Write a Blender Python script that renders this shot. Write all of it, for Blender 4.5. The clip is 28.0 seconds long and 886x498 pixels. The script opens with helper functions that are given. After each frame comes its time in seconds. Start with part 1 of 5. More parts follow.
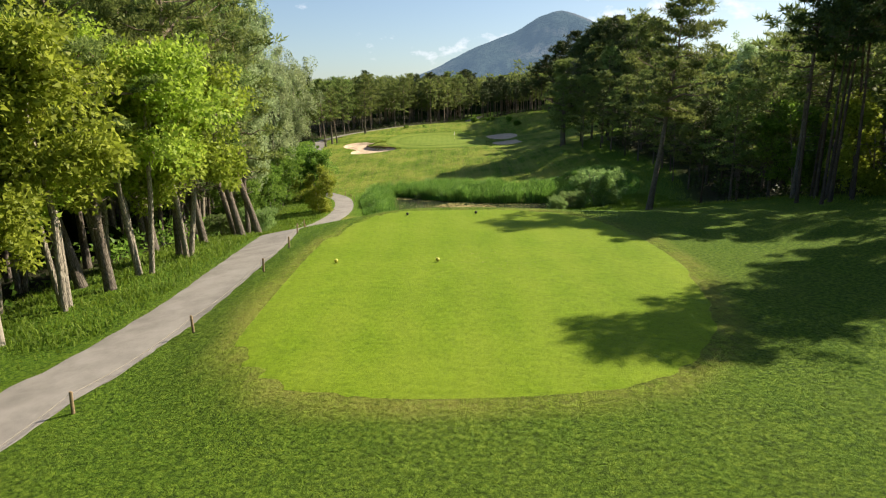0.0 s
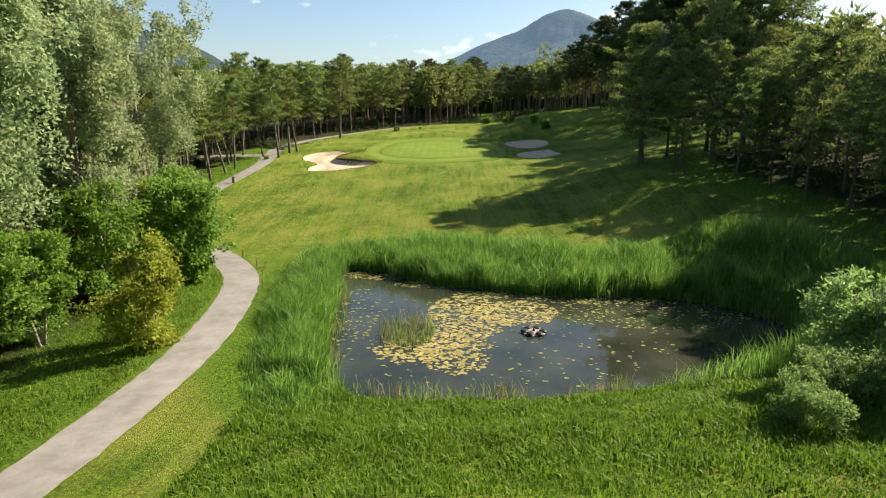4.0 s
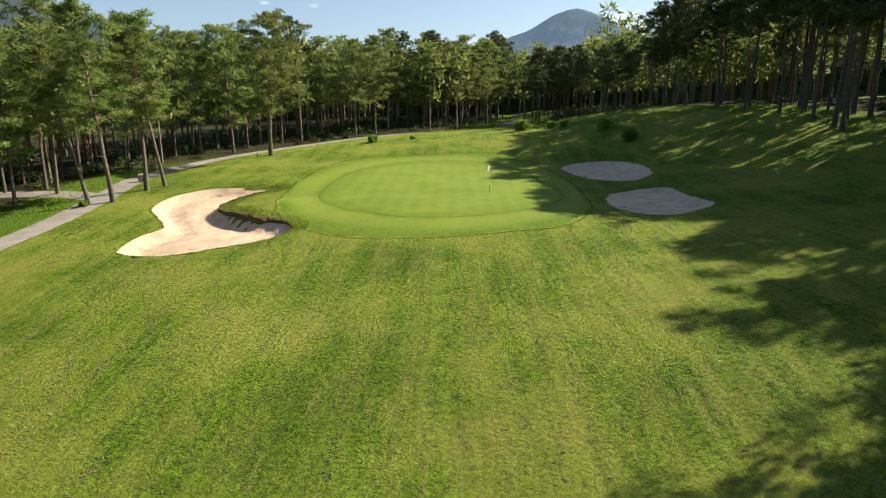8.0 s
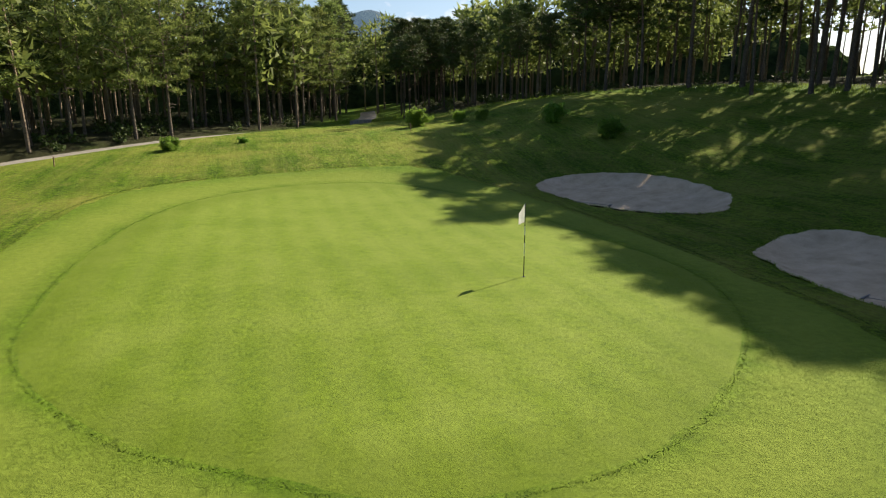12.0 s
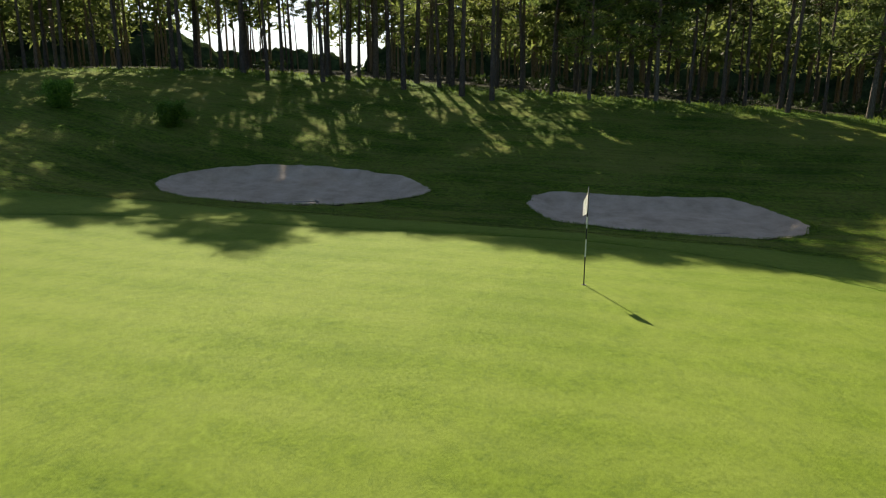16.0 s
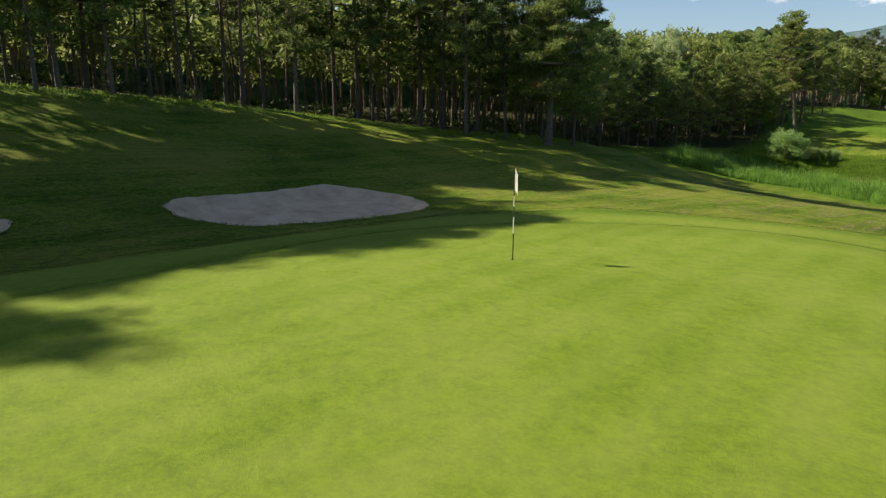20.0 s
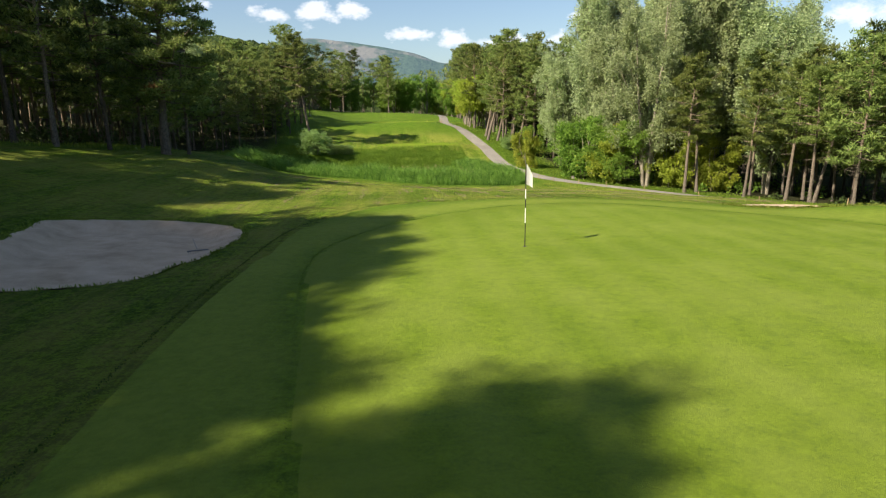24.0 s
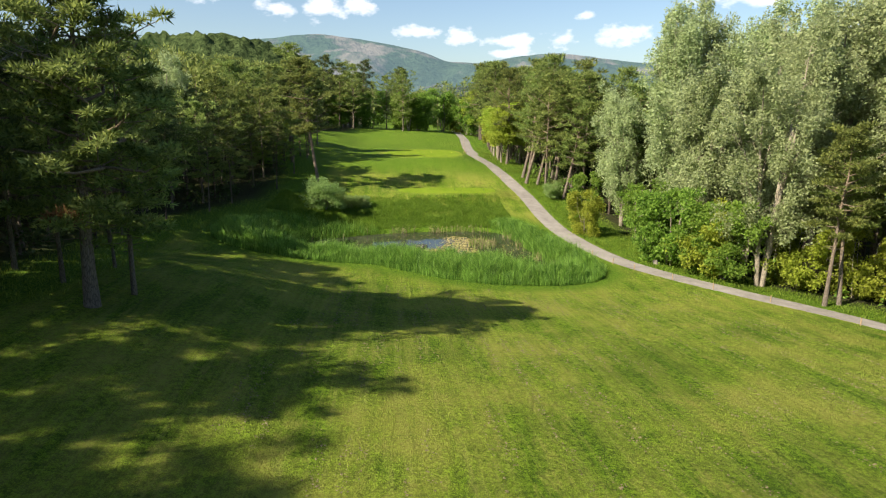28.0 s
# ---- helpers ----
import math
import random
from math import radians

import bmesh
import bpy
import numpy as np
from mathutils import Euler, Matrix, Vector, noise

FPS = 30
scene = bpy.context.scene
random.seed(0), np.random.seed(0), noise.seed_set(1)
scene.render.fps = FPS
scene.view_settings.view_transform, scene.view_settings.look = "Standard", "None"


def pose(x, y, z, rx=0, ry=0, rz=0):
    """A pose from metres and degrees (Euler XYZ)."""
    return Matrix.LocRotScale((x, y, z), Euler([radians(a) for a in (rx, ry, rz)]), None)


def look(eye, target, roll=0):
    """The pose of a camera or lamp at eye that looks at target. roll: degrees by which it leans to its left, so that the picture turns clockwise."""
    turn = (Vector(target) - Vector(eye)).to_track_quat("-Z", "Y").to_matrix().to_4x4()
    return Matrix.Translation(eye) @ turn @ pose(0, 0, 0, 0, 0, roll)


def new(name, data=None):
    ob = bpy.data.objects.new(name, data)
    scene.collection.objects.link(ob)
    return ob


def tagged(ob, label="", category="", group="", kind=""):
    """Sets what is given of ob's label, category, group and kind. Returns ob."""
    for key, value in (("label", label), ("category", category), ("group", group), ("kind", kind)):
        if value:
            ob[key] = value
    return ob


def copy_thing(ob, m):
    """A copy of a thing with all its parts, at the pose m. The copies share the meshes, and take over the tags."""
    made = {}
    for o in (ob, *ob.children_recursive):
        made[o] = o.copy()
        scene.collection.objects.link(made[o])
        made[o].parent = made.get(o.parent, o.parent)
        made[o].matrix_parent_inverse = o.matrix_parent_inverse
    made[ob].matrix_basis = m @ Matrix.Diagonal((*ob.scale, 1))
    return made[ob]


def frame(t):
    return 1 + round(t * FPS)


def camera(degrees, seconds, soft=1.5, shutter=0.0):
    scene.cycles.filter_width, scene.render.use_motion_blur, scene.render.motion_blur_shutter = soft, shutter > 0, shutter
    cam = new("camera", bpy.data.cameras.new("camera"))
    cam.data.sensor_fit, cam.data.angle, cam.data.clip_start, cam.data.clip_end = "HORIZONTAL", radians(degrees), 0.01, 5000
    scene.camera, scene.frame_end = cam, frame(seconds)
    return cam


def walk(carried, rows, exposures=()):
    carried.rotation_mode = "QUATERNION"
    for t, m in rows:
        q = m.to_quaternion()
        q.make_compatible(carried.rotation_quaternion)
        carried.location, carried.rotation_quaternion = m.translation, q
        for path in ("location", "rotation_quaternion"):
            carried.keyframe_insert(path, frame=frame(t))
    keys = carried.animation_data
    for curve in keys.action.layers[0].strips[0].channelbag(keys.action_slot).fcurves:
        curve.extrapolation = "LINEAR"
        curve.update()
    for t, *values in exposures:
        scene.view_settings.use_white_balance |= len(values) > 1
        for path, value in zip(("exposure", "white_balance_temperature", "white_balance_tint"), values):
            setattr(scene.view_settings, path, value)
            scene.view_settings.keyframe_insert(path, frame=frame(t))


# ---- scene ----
cam = camera(71.1, 28.0, 1.2)
SKY, SUNLIGHT, EXPOSURE = 0.068, 5.0, 1.04
# the clip's own drift in brightness: seconds, stops
DRIFT = [(0.0, 0.0), (2.5, 0.02), (4.5, 0.2), (6.0, 0.2), (8.5, 0.08), (10.0, 0.02), (13.5, -0.08), (21.0, -0.02), (24.5, 0.06), (28.0, 0.16)]
# seconds, eye (x, y, z), yaw, pitch, lean
PATH = [
    (0.0, -0.00, -0.00, 10.00, 0.00, -12.64, 0.47),
    (0.5, 0.02, 2.64, 10.03, -0.12, -12.62, 0.32),
    (1.0, 0.07, 6.00, 10.03, -0.16, -12.63, 0.19),
    (1.5, 0.09, 10.31, 10.00, -0.19, -12.65, 0.12),
    (2.0, 0.17, 15.42, 9.94, -0.16, -12.66, 0.04),
    (2.5, 0.25, 21.18, 9.89, -0.12, -12.69, -0.08),
    (4.5, 0.01, 49.17, 9.57, 0.34, -12.75, -0.05),
    (5.0, 0.23, 55.83, 9.51, 0.63, -12.77, -0.05),
    (5.5, 0.31, 62.50, 9.45, 0.74, -12.76, -0.06),
    (6.0, 0.20, 69.00, 9.37, 0.66, -12.75, -0.05),
    (6.5, 0.12, 75.24, 9.29, 0.65, -12.70, -0.07),
    (7.0, 0.04, 81.39, 9.25, 0.69, -12.69, -0.16),
    (7.5, -0.01, 87.42, 9.22, 0.69, -12.65, -0.24),
    (8.0, -0.06, 93.50, 9.14, 0.74, -12.62, -0.23),
    (8.5, -0.14, 99.09, 8.96, 0.72, -12.58, -0.15),
    (9.0, -0.34, 104.31, 8.77, 0.41, -12.51, -0.05),
    (9.5, -0.58, 108.84, 8.59, -1.21, -12.41, 0.00),
    (10.0, -0.94, 112.76, 8.42, -3.92, -12.32, 0.02),
    (10.5, -1.52, 116.28, 8.26, -6.86, -12.32, 0.04),
    (11.0, -2.27, 119.11, 8.07, -9.66, -12.37, 0.05),
    (11.5, -3.21, 121.42, 7.92, -12.33, -12.44, 0.10),
    (13.5, -8.64, 130.86, 7.36, -39.56, -12.44, 0.36),
    (14.0, -9.21, 132.76, 7.14, -46.78, -12.30, 0.27),
    (14.5, -9.62, 134.63, 7.03, -54.24, -12.26, 0.18),
    (15.0, -10.01, 136.30, 6.93, -61.52, -12.29, 0.11),
    (15.5, -10.39, 137.90, 6.80, -69.02, -12.37, 0.01),
    (16.0, -10.50, 139.68, 6.78, -76.75, -12.48, -0.14),
    (16.5, -10.47, 141.43, 6.73, -84.78, -12.56, -0.31),
    (17.0, -10.28, 143.04, 6.71, -92.43, -12.62, -0.45),
    (17.5, -9.99, 144.55, 6.74, -99.91, -12.71, -0.50),
    (18.0, -9.47, 146.18, 6.72, -107.60, -12.73, -0.43),
    (18.5, -8.69, 147.63, 6.68, -115.16, -12.67, -0.28),
    (19.0, -7.72, 148.92, 6.59, -122.86, -12.60, -0.14),
    (19.5, -6.61, 150.06, 6.54, -130.46, -12.54, -0.04),
    (20.0, -5.39, 151.15, 6.49, -137.88, -12.51, 0.01),
    (20.5, -4.09, 152.02, 6.47, -144.87, -12.52, 0.01),
    (21.0, -2.68, 153.03, 6.48, -151.83, -12.58, 0.01),
    (21.5, -1.17, 153.95, 6.53, -158.14, -12.68, -0.01),
    (22.0, 0.33, 154.52, 6.58, -163.98, -12.77, -0.03),
    (22.5, 1.84, 155.02, 6.55, -169.23, -12.81, -0.01),
    (24.5, 7.50, 154.95, 6.56, -187.79, -12.51, 0.68),
    (25.0, 8.12, 154.39, 6.50, -187.84, -12.53, 0.49),
    (25.5, 8.56, 153.25, 6.78, -187.78, -12.57, 0.23),
    (26.0, 8.78, 151.03, 7.84, -187.21, -12.55, -0.04),
    (26.5, 8.87, 148.03, 9.16, -186.48, -12.59, -0.23),
    (27.0, 8.88, 144.80, 10.38, -186.19, -12.64, -0.35),
    (27.5, 8.81, 140.95, 11.40, -185.94, -12.66, -0.46),
    (28.0, 8.63, 136.51, 12.33, -185.56, -12.69, -0.58),
]
walk(cam, [(t, pose(x, y, z) @ pose(0, 0, 0, 0, 0, yaw) @ pose(0, 0, 0, 90 + pitch) @ pose(0, 0, 0, 0, 0, -lean)) for t, x, y, z, yaw, pitch, lean in PATH],
     [(t, EXPOSURE + stops) for t, stops in DRIFT])

# ---- world and sun ----
SUN = Vector((0.89, 0.46, 0.0)).normalized() * math.cos(radians(38)) + Vector((0, 0, math.sin(radians(38))))
world = bpy.data.worlds.new("world")
scene.world = world
world.use_nodes = True


def link(tree, a, b):
    tree.links.new(a, b)


def node(tree, kind, **values):
    """A shader node with its inputs set by name, number or socket."""
    n = tree.nodes.new(kind)
    for key, value in values.items():
        key = key.replace("_", " ")
        s = n.inputs[int(key[1:])] if key[0] == "i" and key[1:].isdigit() else n.inputs[key]
        if isinstance(value, bpy.types.NodeSocket):
            link(tree, value, s)
        else:
            s.default_value = value
    return n


def math_node(tree, op, a, b=0.0, clamp=False):
    n = tree.nodes.new("ShaderNodeMath")
    n.operation, n.use_clamp = op, clamp
    for s, value in zip(n.inputs, (a, b)):
        if isinstance(value, bpy.types.NodeSocket):
            link(tree, value, s)
        else:
            s.default_value = value
    return n.outputs[0]


def ramp(tree, fac, stops):
    n = tree.nodes.new("ShaderNodeValToRGB")
    link(tree, fac, n.inputs[0])
    els = n.color_ramp.elements
    while len(els) < len(stops):
        els.new(0.5)
    for e, (p, c) in zip(els, stops):
        e.position, e.color = p, (*c, 1)
    return n.outputs[0]


def mixed(tree, fac, a, b, blend="MIX"):
    n = tree.nodes.new("ShaderNodeMix")
    n.data_type, n.blend_type = "RGBA", blend
    for s, value in ((n.inputs[0], fac), (n.inputs[6], a), (n.inputs[7], b)):
        if isinstance(value, bpy.types.NodeSocket):
            link(tree, value, s)
        elif isinstance(value, tuple):
            s.default_value = (*value, 1)
        else:
            s.default_value = value
    return n.outputs[2]


def noise_tex(tree, vector, scale, detail=3.0, rough=0.55):
    n = node(tree, "ShaderNodeTexNoise", Scale=scale, Detail=detail, Roughness=rough)
    link(tree, vector, n.inputs["Vector"])
    return n.outputs[0]


# the sky, with thin haze ahead and fair-weather clouds over the far ridge
wt = world.node_tree
sky = wt.nodes.new("ShaderNodeTexSky")
sky.sky_type, sky.sun_disc = "NISHITA", False
sky.sun_elevation, sky.sun_rotation = radians(38), math.atan2(SUN.x, SUN.y)
sky.air_density, sky.dust_density, sky.ozone_density = 1.0, 1.0, 2.0
way = wt.nodes.new("ShaderNodeTexCoord").outputs["Generated"]
CLOUDS = [(0.152, -0.979, 0.140, 0.055, 0.030, 1.0), (0.087, -0.986, 0.146, 0.055, 0.032, 1.0), (0.035, -0.988, 0.150, 0.045, 0.022, 0.95), (-0.055, -0.993, 0.113, 0.058, 0.026, 1.0), (-0.124, -0.987, 0.106, 0.060, 0.024, 0.95),
          (-0.185, -0.978, 0.104, 0.090, 0.026, 0.95), (-0.201, -0.976, 0.086, 0.070, 0.016, 0.95), (-0.274, -0.955, 0.106, 0.080, 0.022, 0.9), (-0.351, -0.930, 0.108, 0.090, 0.030, 0.9), (-0.496, -0.856, 0.148, 0.080, 0.024, 0.95),
          (-0.435, -0.888, 0.150, 0.040, 0.012, 0.85), (-0.299, -0.945, 0.136, 0.030, 0.010, 0.8), (-0.610, -0.780, 0.118, 0.110, 0.036, 0.9), (0.238, -0.959, 0.153, 0.050, 0.020, 0.9), (0.34, -0.92, 0.17, 0.07, 0.025, 0.9),
          (0.30, 0.94, 0.13, 0.24, 0.055, 0.62), (-0.21, 0.96, 0.15, 0.04, 0.012, 0.55), (-0.27, 0.95, 0.152, 0.03, 0.01, 0.5), (0.04, 0.99, 0.09, 0.26, 0.045, 0.5), (0.22, 0.80, 0.55, 0.30, 0.15, 1.0), (-0.02, 0.84, 0.54, 0.16, 0.08, 0.8)]
billow = noise_tex(wt, node(wt, "ShaderNodeMapping", Vector=way, Scale=(1, 1, 1.7)).outputs[0], 24.0, 7.0, 0.6)
cover = None
for cx, cy, cz, wide, tall, thick in CLOUDS:
    gap = node(wt, "ShaderNodeVectorMath", i0=way, i1=(cx, cy, cz))
    gap.operation = "SUBTRACT"
    flat = node(wt, "ShaderNodeVectorMath", i0=gap.outputs[0], i1=(1 / wide, 1 / wide, 1 / tall))
    flat.operation = "MULTIPLY"
    size = wt.nodes.new("ShaderNodeVectorMath")
    size.operation = "LENGTH"
    link(wt, flat.outputs[0], size.inputs[0])
    blob = math_node(wt, "MULTIPLY", math_node(wt, "SUBTRACT", 1.0, size.outputs["Value"], True), thick)
    cover = blob if cover is None else math_node(wt, "MAXIMUM", cover, blob)
dense = math_node(wt, "MULTIPLY", math_node(wt, "SUBTRACT", math_node(wt, "ADD", math_node(wt, "MULTIPLY", cover, 0.75), math_node(wt, "MULTIPLY", billow, 1.7)), 1.18), 4.0, True)
dense = math_node(wt, "MULTIPLY", dense, math_node(wt, "MULTIPLY", cover, 4.0, True))
cloudy = mixed(wt, math_node(wt, "MULTIPLY", dense, 0.78), sky.outputs[0], (8.0, 8.2, 8.7))
wt.nodes["Background"].inputs["Strength"].default_value = SKY
link(wt, cloudy, wt.nodes["Background"].inputs["Color"])

sun = new("sun", bpy.data.lights.new("sun", "SUN"))
sun.data.energy, sun.data.angle, sun.data.color = SUNLIGHT, radians(0.55), (1.0, 0.87, 0.67)
sun.matrix_basis = look(SUN * 300, (0, 0, 0))


# ---- materials ----
def material(name, build, rough=0.9, spec=0.25, metal=0.0):
    """A principled material; build(tree, place) gives colour and height (or None), both in metres."""
    m = bpy.data.materials.new(name)
    m.use_nodes = True
    t = m.node_tree
    b = t.nodes["Principled BSDF"]
    b.inputs["Roughness"].default_value, b.inputs["Specular IOR Level"].default_value, b.inputs["Metallic"].default_value = rough, spec, metal
    place = t.nodes.new("ShaderNodeTexCoord").outputs["Object"]
    colour, height, deep = build(t, place)
    if isinstance(colour, tuple):
        b.inputs["Base Color"].default_value = (*colour, 1)
    else:
        link(t, colour, b.inputs["Base Color"])
    if height is not None:
        bump = node(t, "ShaderNodeBump", Strength=1.0, Distance=deep, Height=height)
        link(t, bump.outputs[0], b.inputs["Normal"])
    return m


def turf(dark, light, pale, blade=60.0, stripe=0.0, width=2.4, deep=0.03, patch=0.35, extra=None, mottle=1.0, spark=1.6, span=0.085):
    """Mown grass: blades, small tufts, wide patches, and the mower's bands."""
    def build(t, p):
        fine = noise_tex(t, p, blade, 4.0, 0.7)
        tuft = noise_tex(t, p, 5.0, 4.0, 0.65)
        wide = noise_tex(t, p, patch, 5.0, 0.6)
        mid = noise_tex(t, p, 19.0, 3.0, 0.7)
        v = math_node(t, "ADD", math_node(t, "ADD", math_node(t, "MULTIPLY", fine, 0.26), math_node(t, "MULTIPLY", mid, 0.36)), math_node(t, "MULTIPLY", tuft, 0.38))
        c = ramp(t, v, [(0.5 - span, dark), (0.50, light), (0.5 + span, tuple(spark * a for a in light))])
        c = mixed(t, ramp(t, wide, [(0.44, (0, 0, 0)), (0.64, (1, 1, 1))]), c, mixed(t, 0.6 * mottle, c, pale))
        c = mixed(t, ramp(t, wide, [(0.34, (0.7, 0.7, 0.7)), (0.5, (0, 0, 0))]), c, mixed(t, 0.7 * mottle, c, dark))
        if stripe:
            w = node(t, "ShaderNodeTexWave", Vector=p, Scale=math.pi / (10 * width), Distortion=1.2, Detail=2.0)
            w.inputs["Detail Scale"].default_value = 0.6
            c = mixed(t, math_node(t, "MULTIPLY", w.outputs[1], stripe), c, mixed(t, 0.6, c, pale))
        if extra:
            c = extra(t, p, c, tuft, wide)
        h = math_node(t, "ADD", fine, math_node(t, "MULTIPLY", tuft, 2.0))
        return c, h, deep
    return build


def attribute(t, name):
    a = t.nodes.new("ShaderNodeAttribute")
    a.attribute_name = name
    return a.outputs["Fac"]


GRASS_DARK, GRASS, GRASS_PALE = (0.026, 0.062, 0.004), (0.096, 0.166, 0.008), (0.27, 0.272, 0.055)


def rough_ground(t, p, c, tuft, wide):
    """Longer grass beside the course, needle litter darkened for shade under the trees, scattered plugs on the fairway.
    """
    long = ramp(t, noise_tex(t, p, 9.0, 5.0, 0.7), [(0.36, (0.022, 0.058, 0.005)), (0.5, (0.078, 0.155, 0.010)), (0.64, (0.16, 0.25, 0.022))])
    q = node(t, "ShaderNodeMapping", Vector=p, Scale=(3.4, 0.16, 1)).outputs[0]
    streak = noise_tex(t, q, 1.0, 6.0, 0.75)
    c = mixed(t, ramp(t, streak, [(0.5, (0, 0, 0)), (0.7, (0.42, 0.42, 0.42))]), c, (0.27, 0.275, 0.075))
    c = mixed(t, ramp(t, streak, [(0.3, (0.4, 0.4, 0.4)), (0.48, (0, 0, 0))]), c, (0.03, 0.07, 0.005))
    dry = ramp(t, noise_tex(t, node(t, "ShaderNodeMapping", Vector=p, Scale=(1, 0.45, 1)).outputs[0], 0.9, 6.0, 0.75), [(0.53, (0, 0, 0)), (0.68, (0.5, 0.5, 0.5))])
    c = mixed(t, dry, c, (0.26, 0.25, 0.06))
    scuff = ramp(t, math_node(t, "MULTIPLY", noise_tex(t, p, 1.1, 6.0, 0.75), tuft), [(0.30, (0, 0, 0)), (0.42, (0.8, 0.8, 0.8))])
    c = mixed(t, scuff, c, (0.035, 0.055, 0.008))
    c = mixed(t, attribute(t, "rough"), c, long)
    # litter colour taken extra dark to hold the shade between the trunks
    litter = ramp(t, noise_tex(t, p, 14.0, 5.0, 0.7), [(0.3, (0.014, 0.016, 0.007)), (0.55, (0.04, 0.042, 0.018)), (0.75, (0.05, 0.075, 0.018))])
    f = math_node(t, "MULTIPLY", attribute(t, "woods"), math_node(t, "MULTIPLY", math_node(t, "ADD", wide, 0.0), 2.6, True), True)
    return mixed(t, f, c, litter)


def collar(t, p, c, tuft, wide):
    """A worn pale ring mown short round the putting green."""
    f = math_node(t, "MULTIPLY", attribute(t, "ring"), math_node(t, "ADD", 0.45, math_node(t, "MULTIPLY", noise_tex(t, p, 0.5, 4.0, 0.6), 0.8)), True)
    return mixed(t, math_node(t, "MULTIPLY", f, 0.72), c, mixed(t, tuft, (0.135, 0.195, 0.018), (0.235, 0.275, 0.05)))


def green_lap(t, p, c, tuft, wide):
    """The mower's clean-up lap just inside the edge."""
    return mixed(t, math_node(t, "MULTIPLY", attribute(t, "ring"), 0.35), c, (0.08, 0.12, 0.003))


GROUND = material("ground_turf", turf(GRASS_DARK, GRASS, GRASS_PALE, 45.0, 0.35, 2.2, 0.085, 0.16, rough_ground, 0.95, 1.9, 0.062), 0.95, 0.12)
TEE_TURF = material("tee_turf", turf((0.084, 0.142, 0.005), (0.127, 0.202, 0.006), (0.22, 0.27, 0.025), 70.0, 0.25, 1.8, 0.016, 0.3, None, 0.4, 1.2, 0.09), 0.92, 0.15)
GREEN_TURF = material("green_turf", turf((0.078, 0.128, 0.010), (0.119, 0.177, 0.011), (0.20, 0.25, 0.045), 90.0, 0.35, 1.2, 0.01, 0.45, green_lap, 0.5, 1.22, 0.1), 0.9, 0.18)
APRON_TURF = material("apron_turf", turf((0.044, 0.088, 0.005), (0.084, 0.146, 0.007), (0.17, 0.205, 0.028), 60.0, 0.0, 1.2, 0.02, 0.3, collar, 0.5, 1.4, 0.09), 0.92, 0.15)


def sand_build(t, p):
    fine, wide = noise_tex(t, p, 60.0, 4.0, 0.7), noise_tex(t, p, 1.3, 5.0, 0.6)
    c = ramp(t, math_node(t, "ADD", math_node(t, "MULTIPLY", fine, 0.4), math_node(t, "MULTIPLY", wide, 0.6)), [(0.34, (0.38, 0.29, 0.20)), (0.5, (0.53, 0.415, 0.295)), (0.66, (0.64, 0.52, 0.39))])
    w = node(t, "ShaderNodeTexWave", Vector=p, Scale=1.6, Distortion=9.0, Detail=3.0)
    return c, math_node(t, "ADD", math_node(t, "ADD", math_node(t, "MULTIPLY", fine, 0.5), math_node(t, "MULTIPLY", w.outputs[1], 0.07)), math_node(t, "MULTIPLY", noise_tex(t, p, 4.0, 4.0), 1.4)), 0.05


def asphalt_build(t, p):
    grit, stain, wide = noise_tex(t, p, 120.0, 3.0, 0.8), noise_tex(t, p, 1.1, 5.0, 0.65), noise_tex(t, p, 0.25, 4.0)
    v = math_node(t, "ADD", math_node(t, "MULTIPLY", grit, 0.35), math_node(t, "ADD", math_node(t, "MULTIPLY", stain, 0.4), math_node(t, "MULTIPLY", wide, 0.25)))
    return ramp(t, v, [(0.34, (0.13, 0.12, 0.11)), (0.5, (0.235, 0.22, 0.205)), (0.64, (0.31, 0.295, 0.275))]), grit, 0.006


def bark_build(low, high):
    def build(t, p):
        q = node(t, "ShaderNodeMapping", Vector=p, Scale=(9, 9, 2.0)).outputs[0]
        plates = node(t, "ShaderNodeTexVoronoi", Vector=q, Scale=1.6)
        plates.feature = "DISTANCE_TO_EDGE"
        n = noise_tex(t, p, 3.0, 5.0, 0.7)
        up = node(t, "ShaderNodeSeparateXYZ", Vector=p).outputs[2]
        g = math_node(t, "ADD", math_node(t, "DIVIDE", up, 14.0), math_node(t, "MULTIPLY", math_node(t, "SUBTRACT", n, 0.5), 0.5), True)
        c = mixed(t, g, low, high)
        c = mixed(t, ramp(t, plates.outputs[0], [(0.0, (1, 1, 1)), (0.16, (0, 0, 0))]), c, mixed(t, 0.65, c, (0.02, 0.016, 0.012)))
        c = mixed(t, ramp(t, n, [(0.55, (0, 0, 0)), (0.75, (0.6, 0.6, 0.6))]), c, (0.26, 0.24, 0.21))
        return c, math_node(t, "ADD", plates.outputs[0], math_node(t, "MULTIPLY", n, 0.5)), 0.05
    return build


